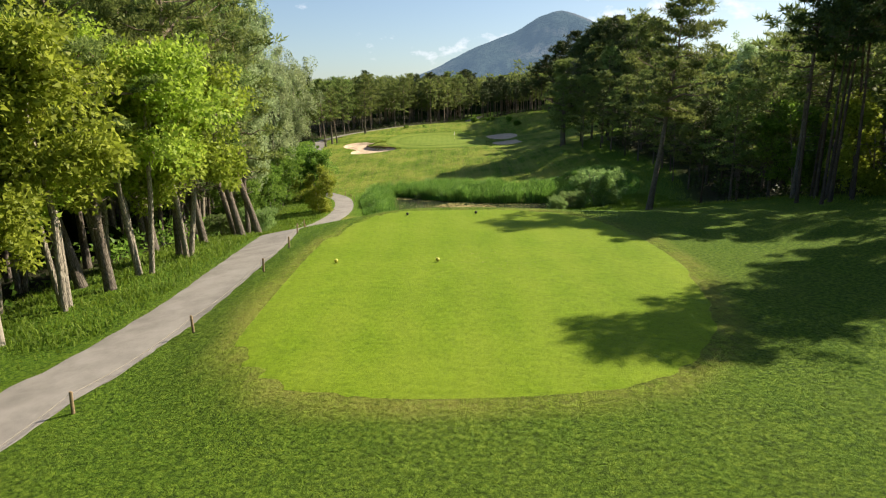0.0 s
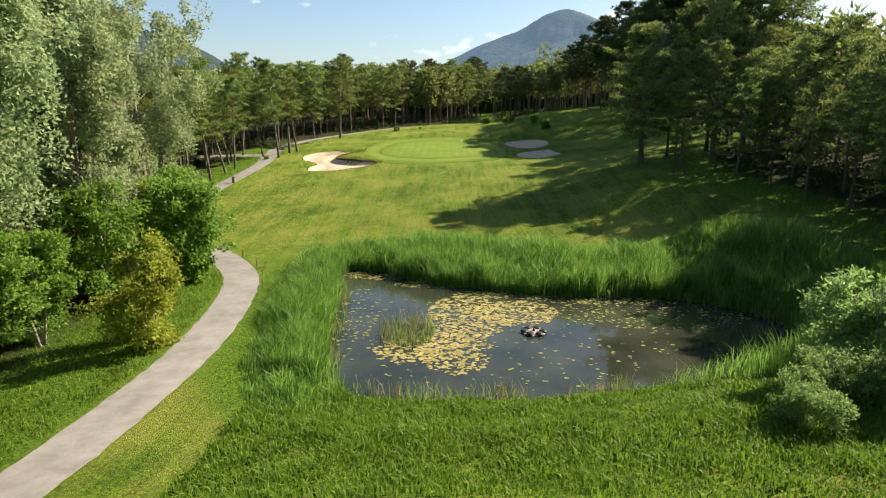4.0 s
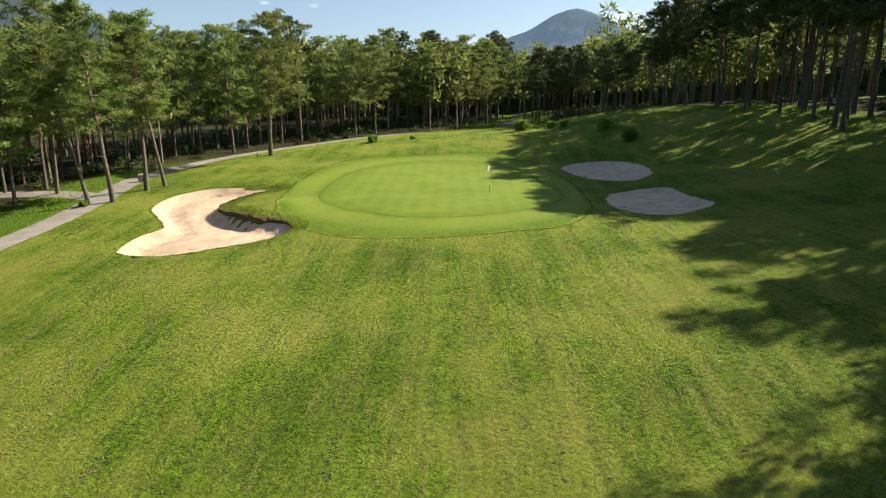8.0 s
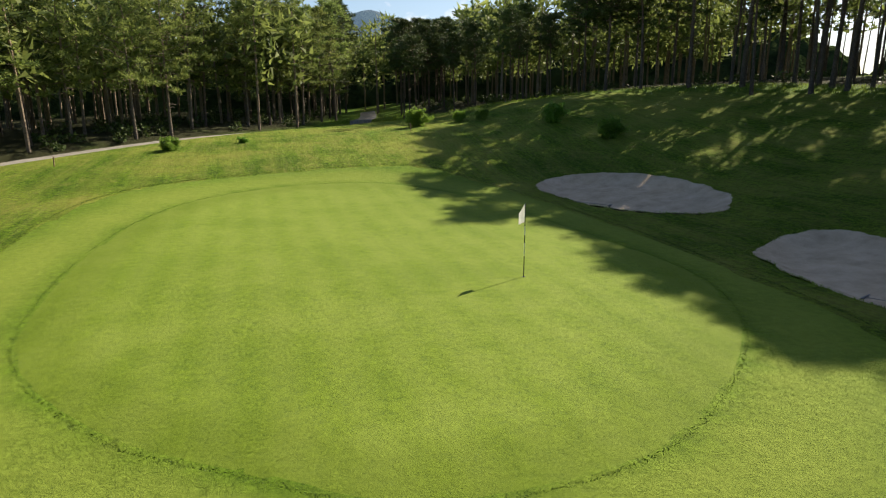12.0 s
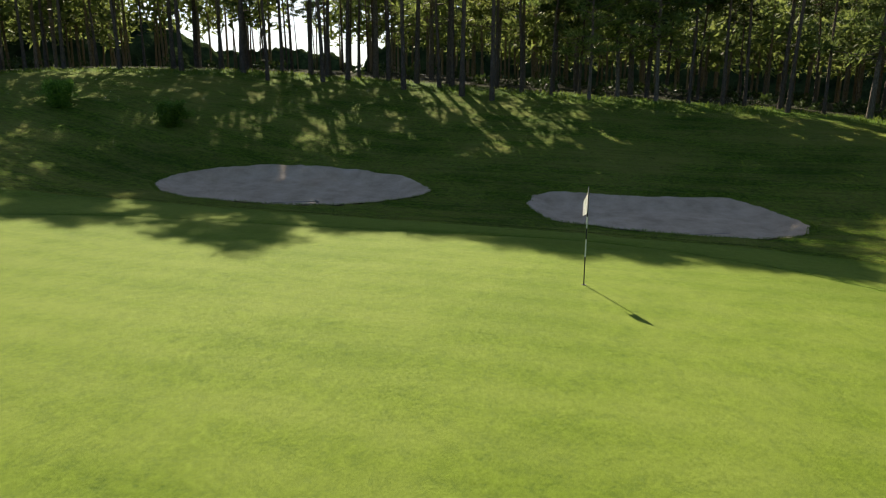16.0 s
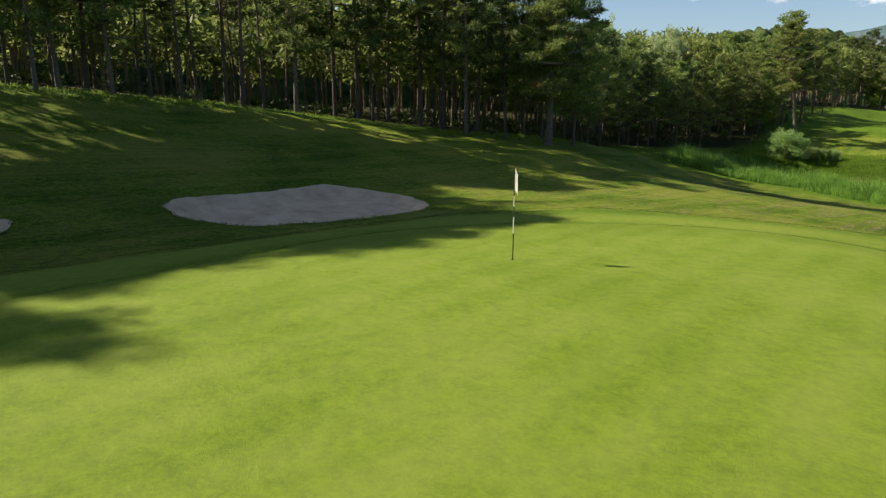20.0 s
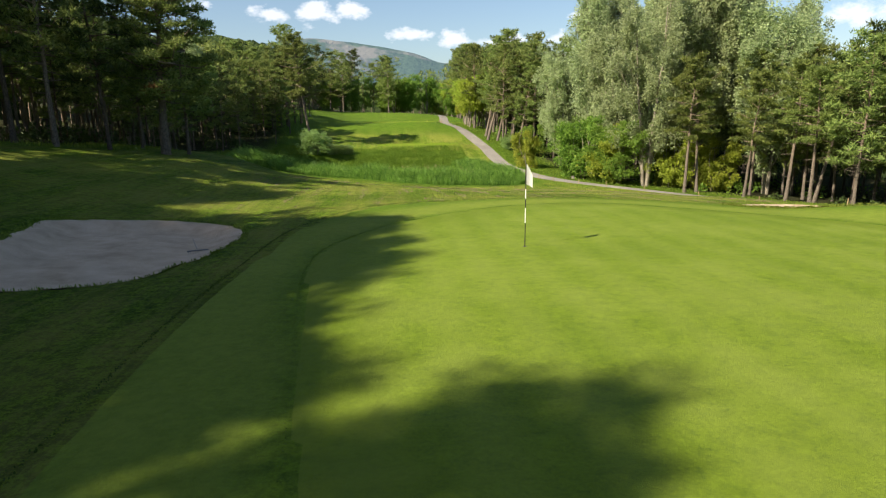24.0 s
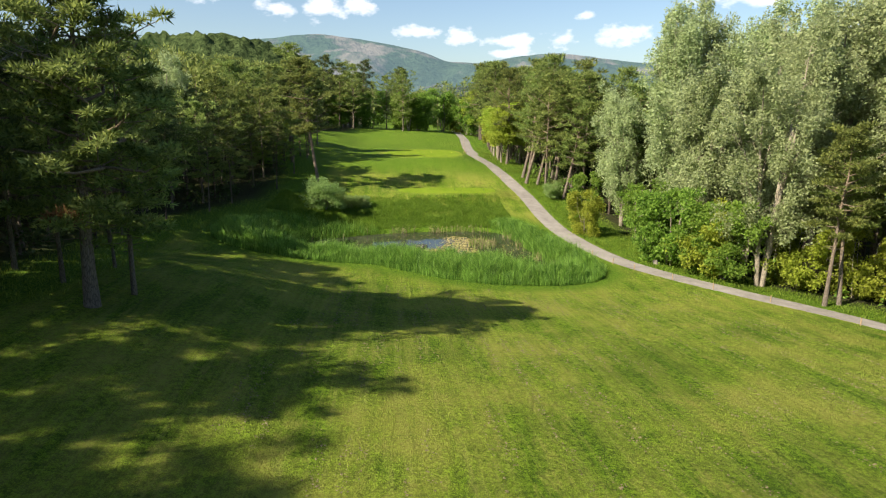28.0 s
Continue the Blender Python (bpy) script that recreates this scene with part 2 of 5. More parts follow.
def leaf_material(name, dark, light, through_it=0.35, rough=0.6, spec=0.3):
    """Leaves: colour differs from leaf to leaf and tree to tree; light comes through."""
    m = bpy.data.materials.new(name)
    m.use_nodes = True
    t = m.node_tree
    b = t.nodes["Principled BSDF"]
    geo = t.nodes.new("ShaderNodeNewGeometry")
    info = t.nodes.new("ShaderNodeObjectInfo")
    p = t.nodes.new("ShaderNodeTexCoord").outputs["Object"]
    v = math_node(t, "ADD", math_node(t, "MULTIPLY", geo.outputs["Random Per Island"], 0.45), math_node(t, "MULTIPLY", noise_tex(t, p, 0.7, 3.0), 0.55))
    c = ramp(t, v, [(0.22, dark), (0.5, tuple((a + d) / 2 for a, d in zip(dark, light))), (0.8, light)])
    hsv = node(t, "ShaderNodeHueSaturation", Color=c, Hue=0.5)
    link(t, math_node(t, "ADD", 0.82, math_node(t, "MULTIPLY", info.outputs["Random"], 0.36)), hsv.inputs["Value"])
    link(t, math_node(t, "ADD", 0.485, math_node(t, "MULTIPLY", info.outputs["Random"], 0.03)), hsv.inputs["Hue"])
    link(t, hsv.outputs[0], b.inputs["Base Color"])
    b.inputs["Roughness"].default_value, b.inputs["Specular IOR Level"].default_value = rough, spec
    tr = node(t, "ShaderNodeBsdfTranslucent", Color=mixed(t, 0.5, hsv.outputs[0], mixed(t, 0.5, hsv.outputs[0], (0.5, 0.6, 0.05), "MULTIPLY")))
    link(t, hsv.outputs[0], tr.inputs["Color"])
    mix = node(t, "ShaderNodeMixShader", Fac=through_it)
    link(t, b.outputs[0], mix.inputs[1])
    link(t, tr.outputs[0], mix.inputs[2])
    link(t, mix.outputs[0], t.nodes["Material Output"].inputs["Surface"])
    return m


def plain_build(a, b, scale=6.0, deep=0.004):
    def build(t, p):
        n = noise_tex(t, p, scale, 5.0, 0.65)
        return ramp(t, n, [(0.35, a), (0.65, b)]), n, deep
    return build


SAND = material("bunker_sand", sand_build, 0.95, 0.1)
ASPHALT = material("worn_asphalt", asphalt_build, 0.9, 0.2)
SOIL = material("bare_soil", plain_build((0.05, 0.035, 0.022), (0.15, 0.10, 0.06), 7.0, 0.06), 0.95, 0.1)
PINE_BARK = material("pine_bark", bark_build((0.165, 0.142, 0.12), (0.31, 0.235, 0.168)), 0.9, 0.15)
# darker copy of the pine bark, with the bank's backlit shade in its colour
BARK_SHADE_TINT = material("pine_bark_shade_tint", bark_build((0.11, 0.09, 0.075), (0.19, 0.13, 0.09)), 0.9, 0.15)
GREY_BARK = material("grey_bark", bark_build((0.32, 0.285, 0.23), (0.38, 0.34, 0.27)), 0.9, 0.15)
DEAD_WOOD = material("dead_wood", plain_build((0.17, 0.15, 0.13), (0.34, 0.31, 0.28), 9.0, 0.01), 0.85, 0.2)
NEEDLES = leaf_material("pine_needles", (0.058, 0.096, 0.026), (0.32, 0.39, 0.105), 0.46, 0.6, 0.2)
# darker copy of the needles, toned down to look backlit on the bank
NEEDLES_SHADE_TINT = leaf_material("pine_needles_shade_tint", (0.028, 0.05, 0.016), (0.12, 0.155, 0.042), 0.14, 0.6, 0.2)
NEEDLES_DRY = leaf_material("pine_needles_dry", (0.10, 0.05, 0.02), (0.18, 0.10, 0.045), 0.2, 0.8, 0.1)
LEAF_FRESH = leaf_material("fresh_leaves", (0.17, 0.235, 0.02), (0.46, 0.54, 0.075), 0.52)
LEAF_DEEP = leaf_material("deep_leaves", (0.075, 0.165, 0.020), (0.29, 0.45, 0.07), 0.54)
LEAF_SILVER = leaf_material("silver_leaves", (0.22, 0.29, 0.125), (0.50, 0.59, 0.32), 0.52, 0.8, 0.1)
REED_LEAF = leaf_material("reed_leaves", (0.034, 0.095, 0.012), (0.30, 0.46, 0.085), 0.52, 0.45)
LEAF_PALE = leaf_material("pale_willow_leaves", (0.13, 0.215, 0.065), (0.35, 0.47, 0.16), 0.55, 0.7, 0.15)
# undergrowth leaves with the shade of the trees mixed into their colour
LEAF_SHADE_TINT = leaf_material("leaves_shade_tint", (0.025, 0.045, 0.012), (0.09, 0.125, 0.03), 0.25)
REED_DRY = leaf_material("dry_reeds", (0.20, 0.17, 0.09), (0.40, 0.35, 0.21), 0.3)
LONG_GRASS = leaf_material("long_grass", (0.10, 0.17, 0.015), (0.26, 0.34, 0.05), 0.5)
EDGE_GRASS = leaf_material("edge_grass", (0.03, 0.07, 0.008), (0.09, 0.16, 0.02), 0.3)
LUSH = leaf_material("lush_herbs", (0.075, 0.16, 0.012), (0.20, 0.33, 0.035), 0.5)
POST_WOOD = material("post_wood", plain_build((0.20, 0.14, 0.08), (0.38, 0.28, 0.17), 14.0, 0.004), 0.85, 0.2)
POLE_WOOD = material("pole_wood", plain_build((0.24, 0.21, 0.17), (0.38, 0.34, 0.29), 9.0, 0.004), 0.85, 0.2)
ROPE_MAT = material("rope_fibre", plain_build((0.24, 0.22, 0.18), (0.40, 0.36, 0.30), 60.0, 0.002), 0.9, 0.1)
CLOD = material("dry_clods", plain_build((0.09, 0.08, 0.04), (0.27, 0.235, 0.14), 9.0, 0.01), 0.95, 0.1)
DIVOT = material("divot_sand", plain_build((0.13, 0.14, 0.04), (0.32, 0.30, 0.14), 20.0, 0.004), 0.95, 0.1)
STONE = material("pale_stone", plain_build((0.24, 0.21, 0.18), (0.42, 0.38, 0.33), 5.0, 0.02), 0.9, 0.2)
WHITE = material("white_paint", plain_build((0.74, 0.74, 0.73), (0.82, 0.82, 0.81), 20.0, 0.001), 0.5, 0.4)
BLACK = material("black_plastic", plain_build((0.012, 0.012, 0.013), (0.035, 0.035, 0.036), 10.0, 0.003), 0.5, 0.4)
GREY_PLASTIC = material("grey_plastic", plain_build((0.10, 0.10, 0.105), (0.22, 0.22, 0.23), 8.0, 0.004), 0.6, 0.4)
YELLOW = material("yellow_paint", plain_build((0.50, 0.46, 0.06), (0.62, 0.58, 0.12), 9.0, 0.001), 0.5, 0.4)


def water_build():
    m = bpy.data.materials.new("pond_water")
    m.use_nodes = True
    t = m.node_tree
    b = t.nodes["Principled BSDF"]
    p = t.nodes.new("ShaderNodeTexCoord").outputs["Object"]
    link(t, ramp(t, noise_tex(t, p, 0.35, 4.0), [(0.35, (0.022, 0.027, 0.018)), (0.65, (0.048, 0.052, 0.036))]), b.inputs["Base Color"])
    b.inputs["Roughness"].default_value, b.inputs["IOR"].default_value = 0.03, 1.33
    bump = node(t, "ShaderNodeBump", Strength=0.3, Distance=0.01, Height=noise_tex(t, p, 2.5, 3.0))
    link(t, bump.outputs[0], b.inputs["Normal"])
    return m


WATER = water_build()
ALGAE = material("algae_mat", plain_build((0.16, 0.145, 0.04), (0.40, 0.335, 0.135), 2.2, 0.01), 0.85, 0.25)
ALGAE_GREEN = material("lily_green", plain_build((0.11, 0.13, 0.025), (0.26, 0.26, 0.065), 3.0, 0.01), 0.7, 0.3)


def far_material(name, forest, rock, amount, haze_glow):
    """A far mountain: woods with paler rock, and a bluish emission painted on as the haze before it."""
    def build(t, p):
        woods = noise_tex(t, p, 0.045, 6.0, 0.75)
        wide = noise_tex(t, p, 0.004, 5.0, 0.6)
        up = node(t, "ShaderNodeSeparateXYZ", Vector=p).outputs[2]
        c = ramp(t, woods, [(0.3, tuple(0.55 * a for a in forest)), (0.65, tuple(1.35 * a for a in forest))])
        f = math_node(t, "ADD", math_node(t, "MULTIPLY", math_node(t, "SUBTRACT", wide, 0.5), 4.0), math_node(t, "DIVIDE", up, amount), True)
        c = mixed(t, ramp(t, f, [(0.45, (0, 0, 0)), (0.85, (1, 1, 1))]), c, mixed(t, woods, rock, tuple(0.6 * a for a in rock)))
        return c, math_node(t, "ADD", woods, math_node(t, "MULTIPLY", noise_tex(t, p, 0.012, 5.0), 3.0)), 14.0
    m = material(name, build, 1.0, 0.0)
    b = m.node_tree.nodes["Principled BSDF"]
    b.inputs["Emission Color"].default_value, b.inputs["Emission Strength"].default_value = (*haze_glow, 1), 1.0
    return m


# the last colour is painted haze, emitted by the slopes themselves
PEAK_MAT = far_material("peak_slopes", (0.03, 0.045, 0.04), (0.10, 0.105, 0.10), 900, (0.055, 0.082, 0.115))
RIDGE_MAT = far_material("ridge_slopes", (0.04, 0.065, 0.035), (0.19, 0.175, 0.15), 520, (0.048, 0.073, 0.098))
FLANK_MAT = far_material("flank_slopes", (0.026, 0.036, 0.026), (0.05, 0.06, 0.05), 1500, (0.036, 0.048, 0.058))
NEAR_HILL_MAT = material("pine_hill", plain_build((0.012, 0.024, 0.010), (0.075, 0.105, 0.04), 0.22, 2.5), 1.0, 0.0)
# near-black green that puts the woods' inner shade into the backdrop
BACK_MAT = material("shaded_woods_backdrop", plain_build((0.010, 0.018, 0.008), (0.045, 0.064, 0.022), 0.35, 1.5), 1.0, 0.0)


# ---- the lie of the land ----
# ground heights along lines x = const: (y, z)
WOODS_WEST = [(-60, 1), (0, 0.6), (33, -1), (64, -3.6), (100, -3.6), (122, -1.4), (141, 0.5), (160, 2.4), (200, 5.5), (300, 9)]
VERGE_WEST = [(-60, 3), (0, 2.2), (33, 0.8), (64, -2.3), (100, -2.2), (112, -0.9), (122, 0.2), (141, 2.0), (160, 3.7), (200, 6.2), (300, 9.5)]
PATH_SIDE = [(-60, 5.5), (-22, 5.0), (-8, 4.0), (0, 3.6), (24, 3.4), (30, 3.1), (40, 2.0), (46, 1.0), (60, -0.7), (70, -1.2), (84, -1.4), (93, -1.3), (105, -0.2), (122, 1.5), (134, 2.4), (150, 3.6), (173, 5.4), (200, 7), (300, 10)]
MIDDLE = [(-60, 6.0), (-40, 6.3), (-22, 6.1), (-8, 4.9), (0, 4.3), (10, 4.3), (34, 4.6), (40, 2.9), (46, 1.6), (52, 1.1), (60, -0.2), (84, -1.0), (92, -0.9), (100, -0.2), (110, 0.9), (122, 2.1), (132, 2.9), (140, 3.13), (150, 3.35), (158, 3.95), (164, 5.0), (172, 5.9), (180, 6.2), (200, 6.6), (300, 10.5)]
EAST = [(-60, 6.6), (-22, 6.4), (-8, 5.4), (0, 5), (20, 4.6), (33, 4.5), (42, 2.8), (50, 1.5), (60, 0.3), (84, -0.4), (92, -0.1), (100, 0.8), (113, 2.3), (125, 2.6), (140, 2.95), (150, 3.2), (158, 3.85), (164, 5.3), (172, 6.8), (180, 7.0), (194, 6.9), (210, 7.2), (300, 11)]
BANK_FOOT = [(-60, 7), (0, 7), (20, 6.0), (40, 4.0), (50, 2.2), (60, 1.0), (88, 1.0), (97, 2.6), (104, 3.6), (117, 3.8), (130, 3.7), (142, 4.1), (150, 4.4), (160, 5.9), (167, 7.4), (175, 8.7), (194, 8.5), (300, 11)]
BANK_TOP = [(-60, 9), (0, 8), (30, 7), (50, 4), (70, 3), (90, 3.7), (103, 5.0), (112, 5.7), (117, 6.0), (130, 7.2), (144, 8.2), (158, 9.3), (170, 10.3), (180, 10.5), (200, 9.6), (300, 11)]
WOODS_EAST = [(-60, 11), (30, 9), (60, 7), (100, 7.3), (117, 8.0), (150, 10.6), (165, 11.4), (200, 11.4), (300, 12)]
COLUMNS = [(-60, WOODS_WEST), (-30, VERGE_WEST), (-13, PATH_SIDE), (0, MIDDLE), (12, EAST), (20, BANK_FOOT), (37, BANK_TOP), (70, WOODS_EAST)]
def cubic(xs, zs, x):
    """A smooth monotone curve through points."""
    xs, zs = np.asarray(xs, float), np.asarray(zs, float)
    h = np.diff(xs); d = np.diff(zs, axis=0) / (h if zs.ndim == 1 else h[:, None])
    m = np.zeros_like(zs)
    same = d[1:] * d[:-1] > 0
    hh = (h[1:] + h[:-1]) if zs.ndim == 1 else (h[1:] + h[:-1])[:, None]
    m[1:-1] = np.where(same, 2 * d[1:] * d[:-1] / np.where(same, d[1:] + d[:-1], 1), 0)
    x = np.clip(x, xs[0], xs[-1])
    i = np.clip(np.searchsorted(xs, x, side='right') - 1, 0, len(h) - 1)
    s = (x - xs[i]) / h[i]; j = np.arange(len(x))
    z0, z1, m0, m1 = (zs[i], zs[i + 1], m[i], m[i + 1]) if zs.ndim == 1 else (zs[i, j], zs[i + 1, j], m[i, j], m[i + 1, j])
    return z0 * (2*s**3 - 3*s**2 + 1) + z1 * (3*s**2 - 2*s**3) + h[i] * (m0 * (s**3 - 2*s**2 + s) + m1 * (s**3 - s**2))
def base(x, y):
    rows = np.array([cubic([p[0] for p in prof], [p[1] for p in prof], y) for _, prof in COLUMNS])
    return cubic([c[0] for c in COLUMNS], rows, x)


def smooth_loop(points, steps=6, closed=True):
    """A round curve through points."""
    p, n, out = [Vector(q) for q in points], len(points), []
    for i in range(n if closed else n - 1):
        a, b, c, d = (p[(i + k) % n] if closed else p[min(max(i + k, 0), n - 1)] for k in (-1, 0, 1, 2))
        for s in range(steps):
            t = s / steps
            out.append(0.5 * (2 * b + (c - a) * t + (2 * a - 5 * b + 4 * c - d) * t * t + (3 * b - a - 3 * c + d) * t ** 3))
    if not closed:
        out.append(p[-1])
    return np.array([tuple(q) for q in out])


def ragged(loop, amount=0.11, seed=0.0):
    """The loop with small uneven bites in it."""
    mid = loop.mean(0)
    out = (loop - mid) / np.linalg.norm(loop - mid, axis=1)[:, None]
    return loop + out * np.array([amount * (noise.noise((p[0] * 1.1, p[1] * 1.1, seed)) + 0.7 * noise.noise((p[0] * 3, p[1] * 3, seed + 5))) for p in loop])[:, None]


def inside(loop, x, y):
    """Distance to a closed loop, below zero inside it."""
    best, odd = np.full(x.shape, 1e9), np.zeros(x.shape, bool)
    for (ax, ay), (bx, by) in zip(loop, np.roll(loop, -1, axis=0)):
        ex, ey = bx - ax, by - ay
        s = np.clip(((x - ax) * ex + (y - ay) * ey) / (ex * ex + ey * ey + 1e-9), 0, 1)
        best = np.minimum(best, np.hypot(x - ax - s * ex, y - ay - s * ey))
        cross = (ay > y) != (by > y)
        odd ^= cross & (x < ex * (y - ay) / (by - ay if by != ay else 1e-9) + ax)
    return np.where(odd, -best, best)


def beside(line, x, y):
    """Distance to an open line."""
    best = np.full(x.shape, 1e9)
    for (ax, ay), (bx, by) in zip(line[:-1], line[1:]):
        ex, ey = bx - ax, by - ay
        s = np.clip(((x - ax) * ex + (y - ay) * ey) / (ex * ex + ey * ey + 1e-9), 0, 1)
        best = np.minimum(best, np.hypot(x - ax - s * ex, y - ay - s * ey))
    return best


def ease(a, b, v):
    s = np.clip((v - a) / (b - a), 0, 1)
    return s * s * (3 - 2 * s)


TEE = smooth_loop([(-5.3, 15), (-4.6, 13), (-3.2, 11.6), (-1, 11.1), (1.3, 11.1), (3.4, 11.4), (5.4, 12.4), (7.2, 15), (8.6, 20), (8.8, 25), (8, 30), (5.5, 33.4), (0, 34.2), (-3.2, 33), (-4.8, 29), (-5.6, 22)])
FRONT_TEE = smooth_loop([(-7.5, 50), (-6, 47.4), (-1, 46.6), (5, 47), (7, 50), (5, 53), (-1, 53.8), (-6, 53)])
GREEN = smooth_loop([(-9.4, 137.5), (-10, 141), (-9.9, 145.5), (-9, 150.3), (-6.8, 154.7), (-2.2, 157.8), (3, 157.6), (6.7, 153), (7.9, 145.3), (8.2, 139.5), (7, 136), (4.9, 133.4), (1.9, 131.2), (-0.6, 130.5), (-3, 130.8), (-5, 132.2), (-7.2, 134)])
APRON = smooth_loop([(-11.4, 133.2), (-12.8, 141.6), (-12.5, 150.4), (-11, 156), (-7.4, 159.5), (0, 161.5), (6, 161), (9.3, 155), (10.2, 147), (9.9, 140), (9.2, 134), (6.7, 128.8), (3.3, 127.2), (0, 126.2), (-4, 126.2), (-7.5, 127.8)])
BUNKER_WEST = ragged(smooth_loop([(-18.3, 126.3), (-18.7, 129.5), (-18.1, 131.5), (-19.8, 134.4), (-21.6, 137.5), (-21.7, 141), (-19.8, 143.2), (-16.5, 143.2), (-13.8, 142.8), (-15.7, 139.5), (-16.3, 136.8), (-15.2, 134.4), (-12.6, 132.0), (-10.4, 131), (-9.4, 129.3), (-10.4, 127.3), (-12.5, 126.1), (-15.3, 125.1)], 14))
BUNKER_FAR = ragged(smooth_loop([(10.9, 155.8), (11.1, 153), (11.9, 150.5), (13.6, 148), (15.5, 146.5), (17.2, 147.6), (18, 150), (17.8, 153), (16.2, 156.2), (14.2, 157.8), (12.3, 157.6)], 14), 0.2, 2.0)
BUNKER_NEAR = ragged(smooth_loop([(12.8, 141.3), (15, 142.1), (16.7, 141), (16.7, 138.8), (16.9, 136.2), (17.2, 133.9), (15.3, 132.4), (13.2, 132), (11.3, 133.6), (10.8, 136), (11.2, 138.6), (11.9, 140.4)], 14), 0.2, 4.0)
POND = smooth_loop([(-5.3, 67), (-6.2, 72), (-6.6, 77), (-7, 80.5), (-8, 83.5), (-6.6, 86), (-4.1, 85.2), (-1.8, 83.2), (1.6, 81.5), (5, 80.2), (8.3, 79.5), (11.8, 79.5), (16.3, 78), (19, 74), (17, 69.5), (12, 66.8), (8, 65.4), (2, 64.6), (-3, 64.8)])
REEDS = smooth_loop([(-6.5, 62.5), (-8.4, 66), (-9.4, 72), (-10.4, 78), (-10.9, 83), (-10.4, 86.6), (-8.4, 89.2), (-5, 90.7), (0, 90.9), (4, 89.4), (7, 87.2), (9.6, 85.4), (13, 85.4), (17.5, 86), (21.5, 85), (24, 80.5), (23, 72), (19, 66), (12, 63.4), (4, 62.4), (-2, 62)])
PATH_LINE = smooth_loop([(-15, -70), (-13, -40), (-11.2, -15), (-10, 0), (-9.3, 11.8), (-8.8, 14.3), (-8.35, 18), (-8.2, 22), (-8.4, 28), (-9.0, 33.5), (-10.2, 40), (-11.2, 48), (-11.5, 55), (-11.4, 62), (-11.4, 68), (-11.9, 74), (-12.7, 79), (-13.8, 82.8), (-16, 87.0), (-19.3, 91.6), (-22.5, 95.6), (-25.2, 99.5), (-27.4, 104), (-28.5, 110), (-28.3, 118), (-27.7, 125), (-27.3, 130), (-27.2, 135), (-27.6, 140), (-28.4, 146), (-29.5, 154.5), (-27, 162.2), (-23.4, 168), (-17.3, 174.6), (-11.5, 180), (-5, 186), (2.5, 193), (8, 199), (11, 208), (14, 225)], 5, False)
CORRIDOR = [(-80, -17, 12), (-20, -15, 15), (0, -13.4, 24), (35, -12.6, 23.5), (46, -14, 20), (58, -16, 20.5), (80, -17, 27), (90, -20.5, 27.5), (100, -30, 24.8), (109, -30.8, 25.2), (115, -31.2, 30), (121, -31.2, 35), (150, -32, 35.5), (158, -28, 36), (165, -23.4, 33.5), (172, -17, 28.5), (178, -11, 23.5), (184, -4.8, 18.5), (190, 0.5, 13), (194, 4, 12), (203, 7, 13.5), (212, 9.5, 15), (240, 14, 22)]


def edges(y):
    """The woods' edge on both sides."""
    ys = [c[0] for c in CORRIDOR]
    return np.interp(y, ys, [c[1] for c in CORRIDOR]), np.interp(y, ys, [c[2] for c in CORRIDOR])


def land(x, y):
    """Height of the ground, with tees, pond and bunkers shaped into it."""
    x, y = np.atleast_1d(np.asarray(x, float)), np.atleast_1d(np.asarray(y, float))
    z = base(x, y)
    def near(loop, reach):
        lo, hi = loop.min(0) - reach, loop.max(0) + reach
        return (x > lo[0]) & (x < hi[0]) & (y > lo[1]) & (y < hi[1])
    k = near(TEE, 4)
    if k.any():
        z[k] += (4.44 + 0.008 * (y[k] - 11) - z[k]) * ease(2.2, -0.3, inside(TEE, x[k], y[k]))
    k = near(FRONT_TEE, 4)
    if k.any():
        z[k] += (1.25 - z[k]) * ease(2.5, -0.3, inside(FRONT_TEE, x[k], y[k]))
    k = near(POND, 8)
    if k.any():
        s = inside(POND, x[k], y[k])
        z[k] += (-1.5 - z[k]) * ease(5.5, 0.5, s) * 0.8
        z[k] += (-2.7 - z[k]) * ease(0.8, -1.5, s)
    # grassy nose and back lip of the western bunker
    z += 0.55 * np.exp(-((x + 12.3) ** 2 / 6 + (y - 134.5) ** 2 / 9)) + 0.35 * np.exp(-((x + 15) ** 2 / 5 + (y - 144.6) ** 2 / 3))
    # the path runs in a shallow trough behind the green
    k = (y > 148) & (y < 200) & (x > -32) & (x < 12)
    if k.any():
        z[k] -= 0.62 * ease(147, 156, y[k]) * np.exp(-(beside(PATH_LINE[140:], x[k], y[k]) / 2.6) ** 2)
    for loop, depth in ((BUNKER_WEST, 0.62), (BUNKER_FAR, 0.42), (BUNKER_NEAR, 0.42)):
        k = near(loop, 1)
        if k.any():
            z[k] -= depth * ease(0.12, -0.75, inside(loop, x[k], y[k]))
    return z


def height(x, y):
    return float(land(x, y)[0])


